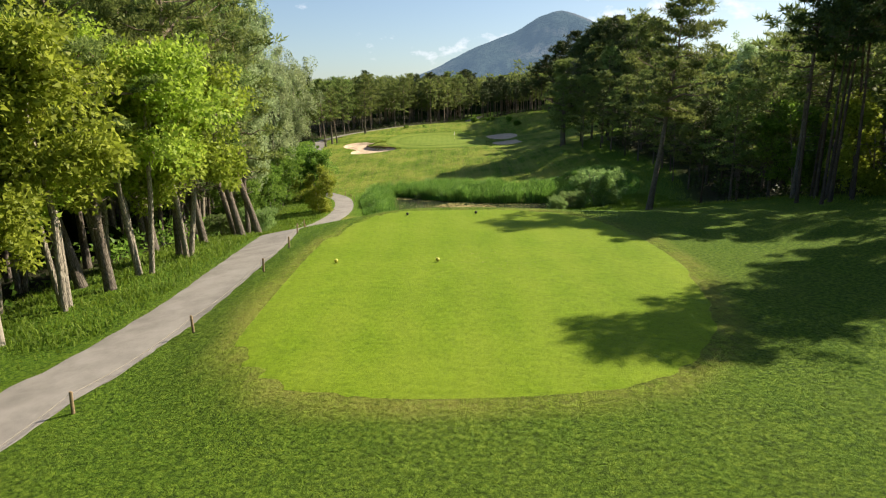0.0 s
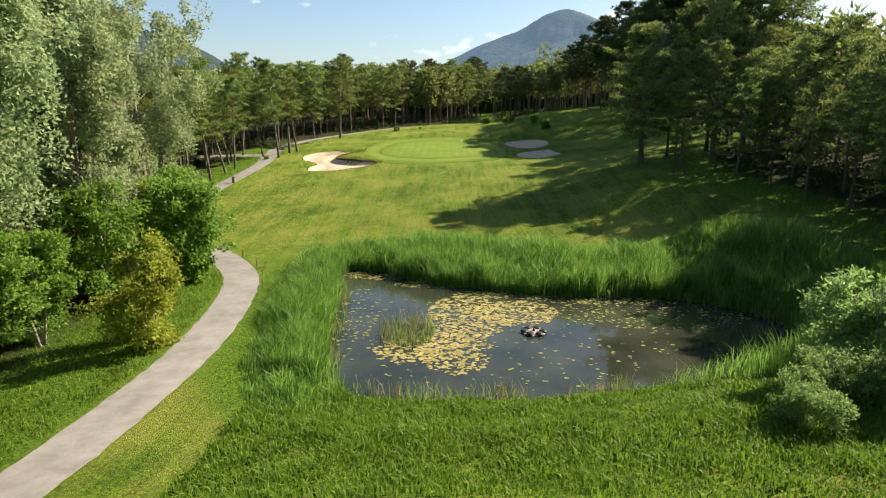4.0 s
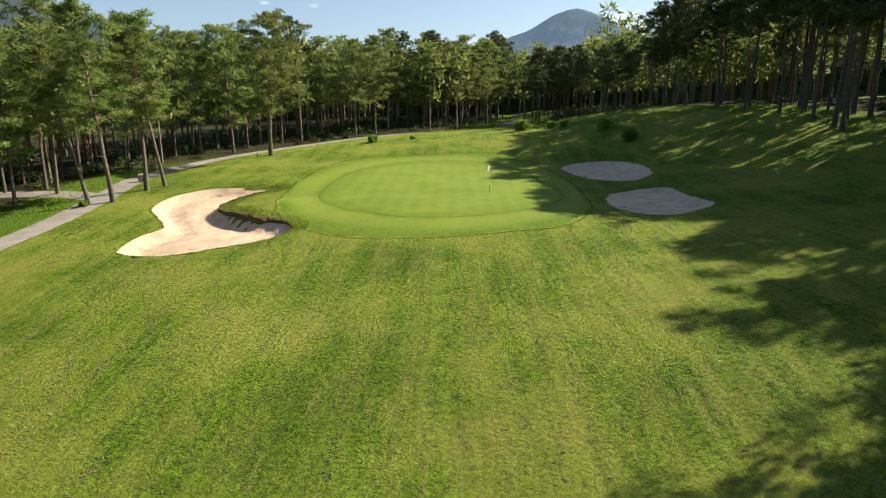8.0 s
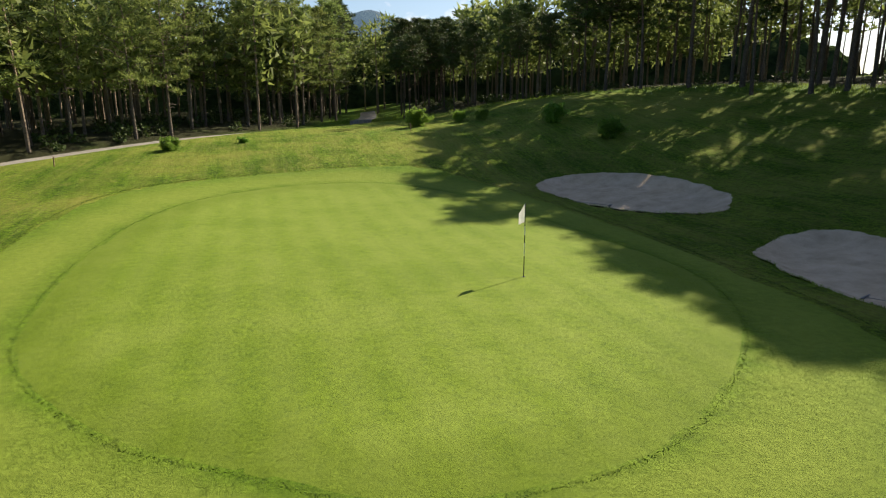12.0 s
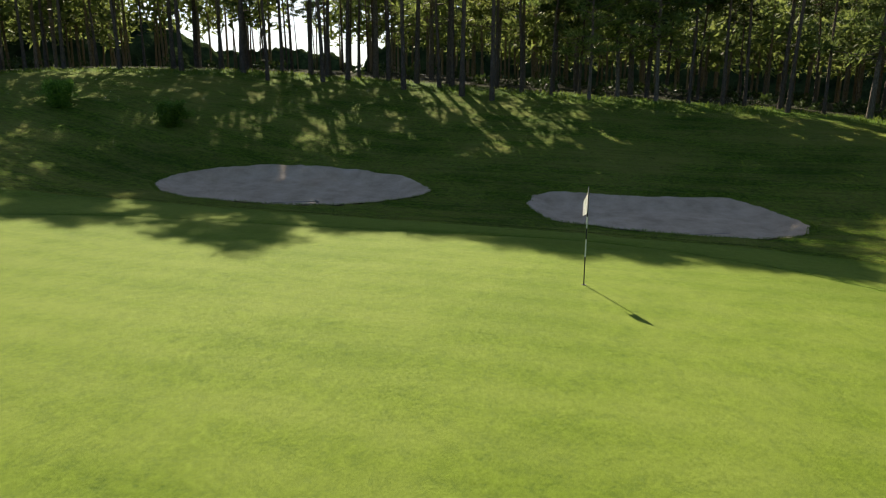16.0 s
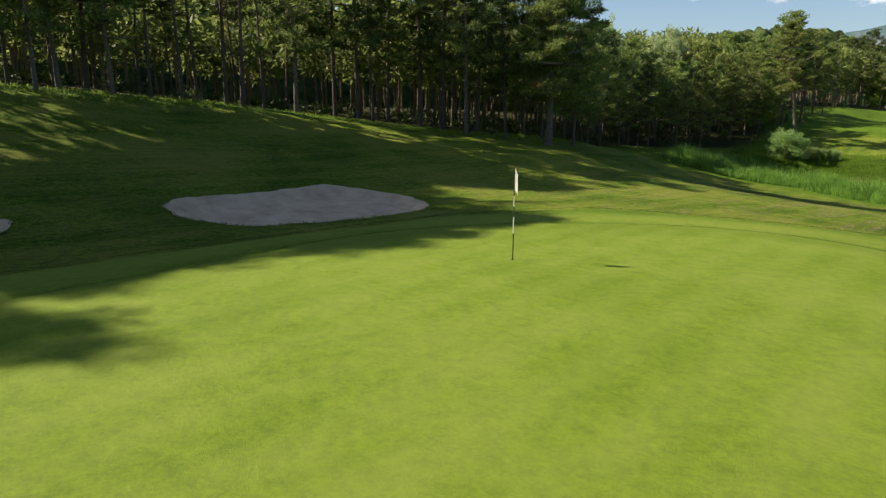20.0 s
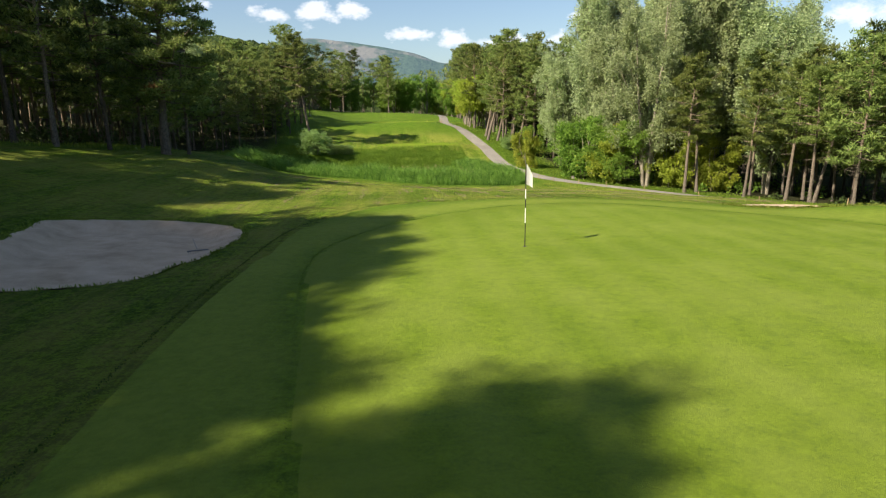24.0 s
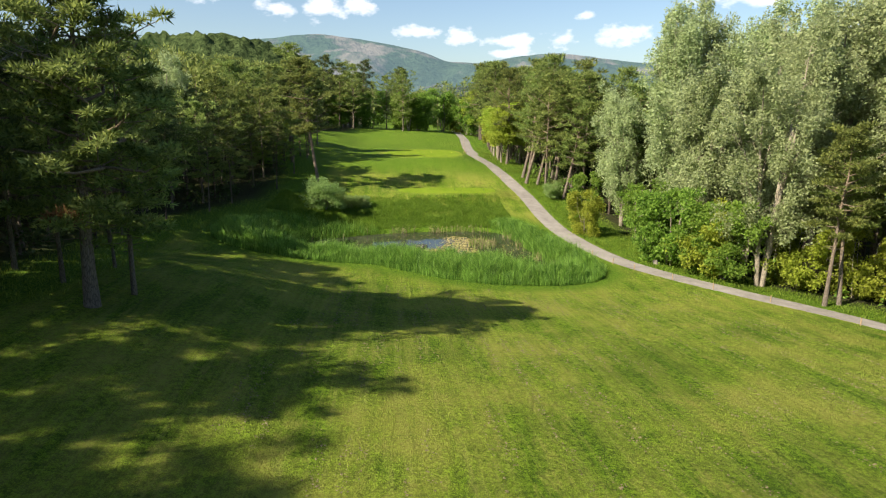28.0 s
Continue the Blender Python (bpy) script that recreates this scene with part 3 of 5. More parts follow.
def mesh_of(name, verts, faces, mats=(), which=None, smooth=False):
    """A mesh from arrays; faces is an array of triangles or quads."""
    me = bpy.data.meshes.new(name)
    verts, faces = np.asarray(verts, np.float32), np.asarray(faces, np.int32)
    me.vertices.add(len(verts))
    me.vertices.foreach_set("co", verts.ravel())
    n, k = faces.shape
    me.loops.add(n * k)
    me.loops.foreach_set("vertex_index", faces.ravel())
    me.polygons.add(n)
    me.polygons.foreach_set("loop_start", np.arange(0, n * k, k, dtype=np.int32))
    for m in mats:
        me.materials.append(m)
    if which is not None:
        me.polygons.foreach_set("material_index", np.asarray(which, np.int32))
    me.polygons.foreach_set("use_smooth", np.full(n, smooth))
    me.update(calc_edges=True)
    me.validate()
    return me


def part(name, me, mat, parent, label=""):
    """One mesh object under a thing; me is a mesh or a bmesh."""
    if isinstance(me, bmesh.types.BMesh):
        bm, me = me, bpy.data.meshes.new(name)
        bm.to_mesh(me)
        bm.free()
    if mat and not me.materials:
        me.materials.append(mat)
    ob = new(name, me)
    ob.parent = parent
    return tagged(ob, label) if label else ob


def grid_faces(nx, ny):
    i, j = np.meshgrid(np.arange(nx - 1), np.arange(ny - 1))
    a = (j * nx + i).ravel()
    return np.stack([a, a + 1, a + nx + 1, a + nx], 1)


def spread(lo, hi, step, far, grow=1.35):
    """Even steps from lo to hi, then growing steps out to far."""
    mid, out, s = list(np.arange(lo, hi + step / 2, step)), [], step
    up, down = [], []
    v = mid[-1]
    while v < far:
        s *= grow
        v += s
        up.append(v)
    s, v = step, lo
    while v > -far:
        s *= grow
        v -= s
        down.append(v)
    return np.array(down[::-1] + mid + up)


xs, ys = spread(-36, 46, 0.6, 4200), spread(-16, 200, 0.6, 4200)
gx, gy = (a.ravel() for a in np.meshgrid(xs, ys))
gz = land(gx, gy)
for loop in (TEE, FRONT_TEE, GREEN, APRON):
    lo, hi = loop.min(0) - 1, loop.max(0) + 1
    k = (gx > lo[0]) & (gx < hi[0]) & (gy > lo[1]) & (gy < hi[1])
    if loop is not GREEN:
        gz[k] -= 0.05 * ease(-0.15, -0.8, inside(loop, gx[k], gy[k]))
k = (gx > -33) & (gx < 30)
by_path = np.full(gx.shape, 99.0)
by_path[k] = beside(PATH_LINE, gx[k], gy[k])
gz -= 0.05 * ease(0.95, 0.45, by_path)
for loop in (BUNKER_WEST, BUNKER_FAR, BUNKER_NEAR):
    lo, hi = loop.min(0) - 1, loop.max(0) + 1
    k = (gx > lo[0]) & (gx < hi[0]) & (gy > lo[1]) & (gy < hi[1])
    gz[k] -= 0.12 * ease(-0.5, -1.0, inside(loop, gx[k], gy[k]))
me = mesh_of("ground", np.stack([gx, gy, gz], 1), grid_faces(len(xs), len(ys)), [GROUND], None, True)
left, right = edges(gy)
to_woods = np.minimum(gx - left, right - gx)
path_x = np.interp(gy, PATH_LINE[:170, 1], PATH_LINE[:170, 0])
rough = np.maximum(ease(-0.6, 0.3, path_x - 1.3 - gx) * (gy < 158), np.maximum(ease(3, 0.5, to_woods), ease(2.5, 0.5, np.where((gx > -12) & (gx < 26) & (gy > 52) & (gy < 94), inside(REEDS, gx, gy), 99))))
rough = np.maximum(rough, ease(50, 46.5, gy) * ease(15.5, 17.5, gx) * ease(34, 38, gy))
rough = np.maximum(rough, 0.85 * ease(44, 38, gy) * ease(0.1, 0.8, inside(TEE, gx, gy)))
lawn = (gx > 47) & (gy > 136 + (gx + 10) * 0.49) & (gy < 136 + (gx + 10) * 0.58)
for key, value in (("rough", np.where(lawn, 0, rough)), ("woods", np.where(lawn, 0, ease(-0.5, -5, to_woods)))):
    me.attributes.new(key, "FLOAT", "POINT").data.foreach_set("value", value.astype(np.float32))
tagged(new("ground", me), "mown fairway grass and rough rising to the green", "ground", kind="structure")


def sheet(name, loop, step, lift, mat, label, category, sink=0.12, dish=None):
    """A sheet that follows the land inside a loop, with a skirt that runs into the ground."""
    from mathutils.geometry import delaunay_2d_cdt
    lo, hi = loop.min(0), loop.max(0)
    px, py = (a.ravel() for a in np.meshgrid(np.arange(lo[0], hi[0], step), np.arange(lo[1], hi[1], step)))
    k = inside(loop, px, py) < -0.4 * step
    pts = [Vector(q) for q in loop] + [Vector(q) for q in zip(px[k], py[k])]
    n = len(loop)
    v, _, f, *_ = delaunay_2d_cdt(pts, [(i, (i + 1) % n) for i in range(n)], [], 1, 1e-5)
    v = np.array([tuple(q) for q in v])
    z = land(v[:, 0], v[:, 1]) + lift
    d = inside(loop, v[:, 0], v[:, 1])
    if dish:
        z = base(v[:, 0], v[:, 1]) + dish(v[:, 0], v[:, 1], d)
    z -= np.where(d > -0.02, sink, 0)
    return tagged(new(name, mesh_of(name, np.column_stack([v, z]), np.array(f), [mat], None, True)), label, category, kind="structure")


sheet("tee_ground", TEE, 0.7, 0.012, TEE_TURF, "smooth bright green teeing ground on a low bank", "tee", 0.05)
sheet("front_tee_ground", FRONT_TEE, 0.8, 0.012, TEE_TURF, "lower front teeing ground of short grass above the pond", "tee", 0.05)
sheet("apron", APRON, 0.7, 0.012, APRON_TURF, "collar of short pale grass round the putting green", "fringe", 0.05)
sheet("putting_green", GREEN, 0.6, 0.035, GREEN_TURF, "closely mown yellow-green putting green with the hole", "green", 0.03)


def bowl(deep, rise):
    def shape(x, y, d):
        return -deep * ease(0.05, -1.0, d) * (1 - 0.35 * ease(-1.0, -3.2, d)) + 0.02 + rise(x, y)
    return shape


still = np.vectorize(lambda x, y: 0.0)
for ob, f in ((scene.objects["apron"], lambda d: ease(0.0, 0.5, d) * ease(3.4, 1.8, d)), (scene.objects["putting_green"], lambda d: ease(-1.5, -1.1, d))):
    co = np.array([tuple(v.co) for v in ob.data.vertices])
    ob.data.attributes.new("ring", "FLOAT", "POINT").data.foreach_set("value", f(inside(GREEN, co[:, 0], co[:, 1])).astype(np.float32))
sheet("bunker", BUNKER_WEST, 0.4, 0, SAND, "pale sunlit sand bunker with a ragged undercut lip", "bunker", 0.05, bowl(0.55, lambda x, y: 0.55 * np.exp(-((x + 12.3) ** 2 / 6 + (y - 134.5) ** 2 / 9)) * 0.3))
sheet("bunker", BUNKER_FAR, 0.4, 0, SAND, "oval grey sand bunker in tree shade", "bunker", 0.05, bowl(0.34, still))
sheet("bunker", BUNKER_NEAR, 0.4, 0, SAND, "shaded sand bunker below the wooded bank", "bunker", 0.05, bowl(0.34, still))

# the pond
grown = POND + 2.2 * (POND - POND.mean(0)) / np.linalg.norm(POND - POND.mean(0), axis=1)[:, None]
water = sheet("pond", grown, 1.5, 0, WATER, "still dark pond with algae mats and cloud reflections", "pond", 0)
for v in water.data.vertices:
    v.co.z = -1.8

# the cart path: a slab with crumbling edges
def ribbon(line, half, lift, wobble=0.0, across=7, thick=0.1):
    p = np.asarray(line, float)
    d = np.gradient(p, axis=0)
    d /= np.linalg.norm(d, axis=1)[:, None]
    side = np.stack([d[:, 1], -d[:, 0]], 1)
    rows = []
    for u in np.linspace(-1, 1, across):
        w = half + (wobble * (np.array([noise.noise((q[0] * 1.3, q[1] * 1.3, 3 + u)) for q in p])) if abs(u) == 1 else 0)
        q = p + side * (np.asarray(w) * u)[:, None] if np.ndim(w) else p + side * w * u
        rows.append(np.column_stack([q, land(q[:, 0], q[:, 1]) + lift + 0.02 * (1 - u * u)]))
    low = [np.column_stack([r[:, :2], r[:, 2] - thick]) for r in (rows[0], rows[-1])]
    return np.concatenate([low[0], *rows, low[1]]), across + 2, len(p)


fine_path = smooth_loop([tuple(q) for q in PATH_LINE[::2]], 8, False)
verts, rows, n = ribbon(fine_path, 1.12, 0.006, 0.09)
tagged(new("cart_path", mesh_of("cart_path", verts, grid_faces(n, rows), [ASPHALT])), "narrow worn grey asphalt cart path", "path", kind="structure")
spur = smooth_loop([(-27.5, 141), (-29.5, 143), (-33, 144.6), (-40, 146), (-48, 148)], 6, False)
verts, rows, n = ribbon(spur, 1.1, 0.004, 0.08)
tagged(new("side_path", mesh_of("side_path", verts, grid_faces(n, rows), [ASPHALT])), "short asphalt spur running under the pines", "path", kind="structure")


# ---- far hills ----
def ridge(name, mat, heading, far, line, depth, label, seed, centre=(0, 60), bumpy=0.0):
    """A mountain across the view: line gives (degrees right of heading, degrees above the eye)."""
    ang = np.linspace(line[0][0], line[-1][0], 150)
    top = np.tan(np.radians(cubic([p[0] for p in line], [p[1] for p in line], ang))) * far + 8
    vs = np.linspace(-1, 1, 40)
    verts = []
    for v in vs:
        for a, h in zip(ang, top):
            w = radians(heading) + radians(a)
            r = far + depth * v
            x, y = centre[0] + r * math.sin(w), centre[1] + r * math.cos(w)
            n = noise.fractal((x * 0.004 + seed, y * 0.004, 0), 0.7, 2.2, 6)
            fall = (1 - abs(v)) ** 0.8
            verts.append((x, y, -10 + (h + 10) * fall * (1 + 0.22 * n * (1 - fall) * 2) + (10 * n if fall < 0.97 else 4 * n) * (fall > 0.02) + bumpy * fall * noise.noise((x * 0.16, y * 0.16, seed)) + bumpy * 0.6 * fall * noise.noise((x * 0.5, y * 0.5, seed))))
    return tagged(new(name, mesh_of(name, verts, grid_faces(len(ang), len(vs)), [mat], None, True)), label, "mountain", kind="structure")


ridge("mountain_peak", PEAK_MAT, 0, 3000, [(-8, 0.4), (-4.6, 2.1), (-1, 3.6), (3, 5.6), (6.5, 6.8), (9, 8.1), (10.6, 8.45), (12.3, 8.0), (15, 6.7), (18, 5.7), (22, 4.4), (28, 2.5), (34, 1)], 900, "wooded mountain with a rounded peak, made blue-green by painted haze", 1)
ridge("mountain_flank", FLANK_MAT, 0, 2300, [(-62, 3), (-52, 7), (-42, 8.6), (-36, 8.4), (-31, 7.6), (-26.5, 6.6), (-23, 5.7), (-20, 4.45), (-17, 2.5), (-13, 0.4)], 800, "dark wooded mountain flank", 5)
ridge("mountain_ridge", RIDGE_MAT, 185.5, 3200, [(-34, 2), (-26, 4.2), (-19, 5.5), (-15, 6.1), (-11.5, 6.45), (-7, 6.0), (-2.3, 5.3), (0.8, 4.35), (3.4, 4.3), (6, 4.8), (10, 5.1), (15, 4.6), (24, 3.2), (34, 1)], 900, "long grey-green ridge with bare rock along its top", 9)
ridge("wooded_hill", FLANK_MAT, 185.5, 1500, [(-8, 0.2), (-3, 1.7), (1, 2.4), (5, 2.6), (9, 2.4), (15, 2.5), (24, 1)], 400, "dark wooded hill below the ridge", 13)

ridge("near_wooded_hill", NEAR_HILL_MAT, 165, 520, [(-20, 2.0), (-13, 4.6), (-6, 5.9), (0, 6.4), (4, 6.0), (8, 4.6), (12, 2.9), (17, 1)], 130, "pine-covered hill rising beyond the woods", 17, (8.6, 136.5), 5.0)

# ridges added to close gaps between trunks; deep forest shade is their colour
ridge("backdrop_north", BACK_MAT, -25, 330, [(-75, 3.0), (-50, 3.4), (-30, 3.0), (-10, 3.3), (10, 3.0), (30, 3.2), (58, 2.8), (75, 1.8)], 60, "backdrop ridge coloured as shaded woods beyond the green", 21)
ridge("backdrop_south", BACK_MAT, 185, 330, [(-75, 3.2), (-45, 4.4), (-22, 5.2), (-12, 4.2), (-4, 2.4), (4, 1.6), (14, 2.2), (40, 3), (75, 3)], 70, "backdrop ridge coloured as shaded woods beyond the tee", 25)
ridge("backdrop_east", BACK_MAT, 100, 112, [(-33, 0.5), (-31, 5.0), (-25, 8.0), (0, 9.0), (30, 9.0), (40, 5.0)], 22, "backdrop ridge coloured as shaded woods behind the bank", 29, (-10, 136), 3.5)
ridge("backdrop_northeast", BACK_MAT, 36, 112, [(-28, 2.0), (-24, 4.0), (0, 5.0), (14, 5.0), (20.5, 3.5)], 22, "backdrop ridge coloured as shaded woods behind the bank", 33, (-10, 136), 3.0)
ridge("backdrop_far_east", BACK_MAT, 61, 250, [(-9, 2.5), (-5, 4.4), (0, 5.0), (5, 4.6), (9, 2.5)], 40, "backdrop ridge coloured as distant shaded woods beyond the clearing", 45, (-10, 136), 3.0)
ridge("backdrop_northwest", BACK_MAT, -35, 100, [(-58, 1.5), (-50, 3.6), (-20, 4.2), (10, 4.2), (36, 4.2), (44, 3.0)], 20, "backdrop ridge coloured as shaded woods behind the green", 37, (-10, 128), 3.0)
ridge("backdrop_west", BACK_MAT, -95, 82, [(-70, 2.0), (-50, 4.0), (0, 5.0), (30, 5.0), (48, 2.5)], 16, "backdrop ridge coloured as shaded woods beyond the cart path", 41, (0, 112), 2.5)


# ---- trees ----
def tube(points, radii, sides=6):
    """A tapered, bent stem."""
    p = np.asarray(points, float)
    d = np.gradient(p, axis=0)
    d /= np.linalg.norm(d, axis=1)[:, None] + 1e-9
    ref = np.where(np.abs(d[:, 2:3]) > 0.9, np.array([[1.0, 0, 0]]), np.array([[0, 0, 1.0]]))
    a = np.cross(d, ref)
    a /= np.linalg.norm(a, axis=1)[:, None]
    b = np.cross(d, a)
    w = np.linspace(0, 2 * np.pi, sides, endpoint=False)
    ring = a[:, None] * np.cos(w)[None, :, None] + b[:, None] * np.sin(w)[None, :, None]
    v = (p[:, None] + ring * np.asarray(radii, float)[:, None, None]).reshape(-1, 3)
    n, f = len(p), []
    for i in range(n - 1):
        for j in range(sides):
            k = (j + 1) % sides
            f.append((i * sides + j, i * sides + k, (i + 1) * sides + k, (i + 1) * sides + j))
    return v, np.array(f)


def joined(pieces):
    vs, fs, at = [], [], 0
    for v, f in pieces:
        vs.append(v)
        fs.append(f + at)
        at += len(v)
    return np.concatenate(vs), np.concatenate(fs)


def unit(v):
    return v / (np.linalg.norm(v, axis=-1, keepdims=True) + 1e-9)


def needles(rng, centres, radius, count, flat=0.45, length=0.34, width=0.085, up=0.35):
    """Sprays of needles: pointed slivers thrown outward from each clump."""
    c = np.repeat(np.asarray(centres), count, axis=0)
    r = np.repeat(np.broadcast_to(radius, (len(centres),)), count)
    d = unit(rng.normal(size=c.shape))
    p = c + d * (r * rng.random(len(c)) ** 0.45)[:, None] * np.array([1, 1, flat])
    out = unit(d * np.array([1, 1, 0.6]) + rng.normal(size=c.shape) * 0.55 + np.array([0, 0, up]))
    side = unit(np.cross(out, rng.normal(size=c.shape)))
    s = rng.uniform(0.7, 1.3, len(c))[:, None]
    v = np.stack([p - side * width * s / 2, p + side * width * s / 2, p + out * length * s], 1).reshape(-1, 3)
    return v, np.arange(len(v)).reshape(-1, 3)


def leaves(rng, centres, radius, count, size=0.16, flat=0.8, hang=0.0):
    """Broad leaves, facing every way but mostly up and out."""
    c = np.repeat(np.asarray(centres), count, axis=0)
    r = np.repeat(np.broadcast_to(radius, (len(centres),)), count)
    d = unit(rng.normal(size=c.shape))
    p = c + d * (r * rng.random(len(c)) ** 0.4)[:, None] * np.array([1, 1, flat])
    out = unit(d + rng.normal(size=c.shape) * 0.7 + np.array([0, 0, -hang]))
    face = unit(np.cross(out, rng.normal(size=c.shape) + np.array([0, 0, 0.8])))
    s = size * rng.uniform(0.65, 1.35, len(c))[:, None]
    v = np.stack([p - face * s * 0.42, p + face * s * 0.42 + out * s * 0.2, p + out * s * 1.1], 1).reshape(-1, 3)
    return v, np.arange(len(v)).reshape(-1, 3)


def thing(name, label, category, group=""):
    ob = new(name)
    ob.empty_display_size = 0.3
    return tagged(ob, label, category, group)


def pine(seed, tall, clear, reach, clumps=130, each=42, lean=0.4, mat=None, dead=8, name="pine_tree", label="tall Scots pine with a bare trunk and ragged crown", sliver=1.0, stout=1.0):
    """A pine: bent trunk, crooked limbs in rough whorls, pads of needles at their ends, dead snags below."""
    rng = np.random.default_rng(seed)
    n = 9
    h = np.linspace(0, tall, n)
    sway = np.cumsum(rng.normal(0, 0.10, (n, 2)), axis=0) * (h / tall)[:, None] * 1.3
    a = rng.uniform(0, 2 * np.pi)
    sway += np.outer((h / tall) ** 1.3, [math.cos(a), math.sin(a)]) * lean
    sway[0] = 0
    stem = np.column_stack([sway, h])
    stem[0, 2] = -0.4
    r0 = (0.07 + 0.0105 * tall) * stout
    radii = r0 * (1 - 0.9 * (h / tall) ** 1.1)
    radii[0] *= 1.25
    wood, pads, size = [tube(stem, radii, 9)], [], []
    def on_stem(z):
        return np.array([np.interp(z, h, sway[:, 0]), np.interp(z, h, sway[:, 1]), z])
    limbs = int(clumps / 4.6)
    turn = rng.uniform(0, 6.28)
    for i in range(limbs):
        f = (i + rng.uniform(-0.4, 0.4)) / limbs
        f = min(max(f, 0), 0.985)
        z = tall * (clear + (1 - clear) * f ** 0.92)
        turn += 2.4 + rng.uniform(-0.5, 0.5)
        shape = (math.sin(math.pi * min(0.20 + 0.78 * f, 1)) ** 0.8) * (0.55 + 0.45 * math.sin(i * 1.7 + seed) ** 2)
        ln = 1.3 * reach * shape * rng.uniform(0.6, 1.25) + 0.35
        tilt = -0.12 + 0.75 * f + rng.uniform(-0.15, 0.2)
        p0 = on_stem(z)
        out = np.array([math.cos(turn), math.sin(turn), 0])
        pts = [p0]
        for k, s in enumerate((0.35, 0.7, 1.0)):
            kink = rng.normal(0, 0.09 * ln, 3) * [1, 1, 0.5]
            pts.append(p0 + out * ln * s * math.cos(tilt) + np.array([0, 0, ln * s * math.sin(tilt) + 0.12 * ln * s * s]) + kink)
        rad = max(0.016, 0.2 * r0 * (ln / reach) * (1.25 - f))
        wood.append(tube(pts, [rad * 1.6, rad, rad * 0.7, 0.012], 4))
        for s in (0.3, 0.55, 0.78, 0.92, 1.0):
            q = np.array([np.interp(s, (0, 0.35, 0.7, 1), [p[k] for p in pts]) for k in range(3)])
            w = rng.normal(0, 0.27 * ln * (1.2 - s), 3) * [1, 1, 0.35] + [0, 0, 0.12]
            if rng.random() < 0.9:
                pads.append(q + w)
                size.append(rng.uniform(0.34, 0.78) * (0.6 + 0.13 * reach))
                if s < 1 and rng.random() < 0.5:
                    wood.append(tube([q, q + w * 0.9], [0.02, 0.008], 3))
    pads.append(on_stem(tall) + [0, 0, 0.1])
    size.append(0.5)
    for i in range(dead):
        z = tall * rng.uniform(0.18, clear + 0.12)
        w, ln = rng.uniform(0, 6.28), rng.uniform(0.4, 1.9)
        p0 = on_stem(z)
        mid = p0 + np.array([math.cos(w), math.sin(w), rng.uniform(-0.1, 0.3)]) * ln * 0.6
        wood.append(tube([p0, mid, mid + rng.normal(0, 0.3, 3) * ln * 0.6 + [0, 0, -0.1]], [0.03, 0.018, 0.006], 3))
    ob = thing(name, label, "tree", "pines")
    v, f = joined(wood)
    part("trunk", mesh_of("trunk", v, f, [BARK_SHADE_TINT if mat is NEEDLES_SHADE_TINT else PINE_BARK], None, True), None, ob)
    v, f = needles(rng, pads, np.array(size), each, 0.36, 0.50 * sliver, 0.15 * sliver)
    part("crown", mesh_of("crown", v, f, [mat or NEEDLES]), None, ob)
    return ob


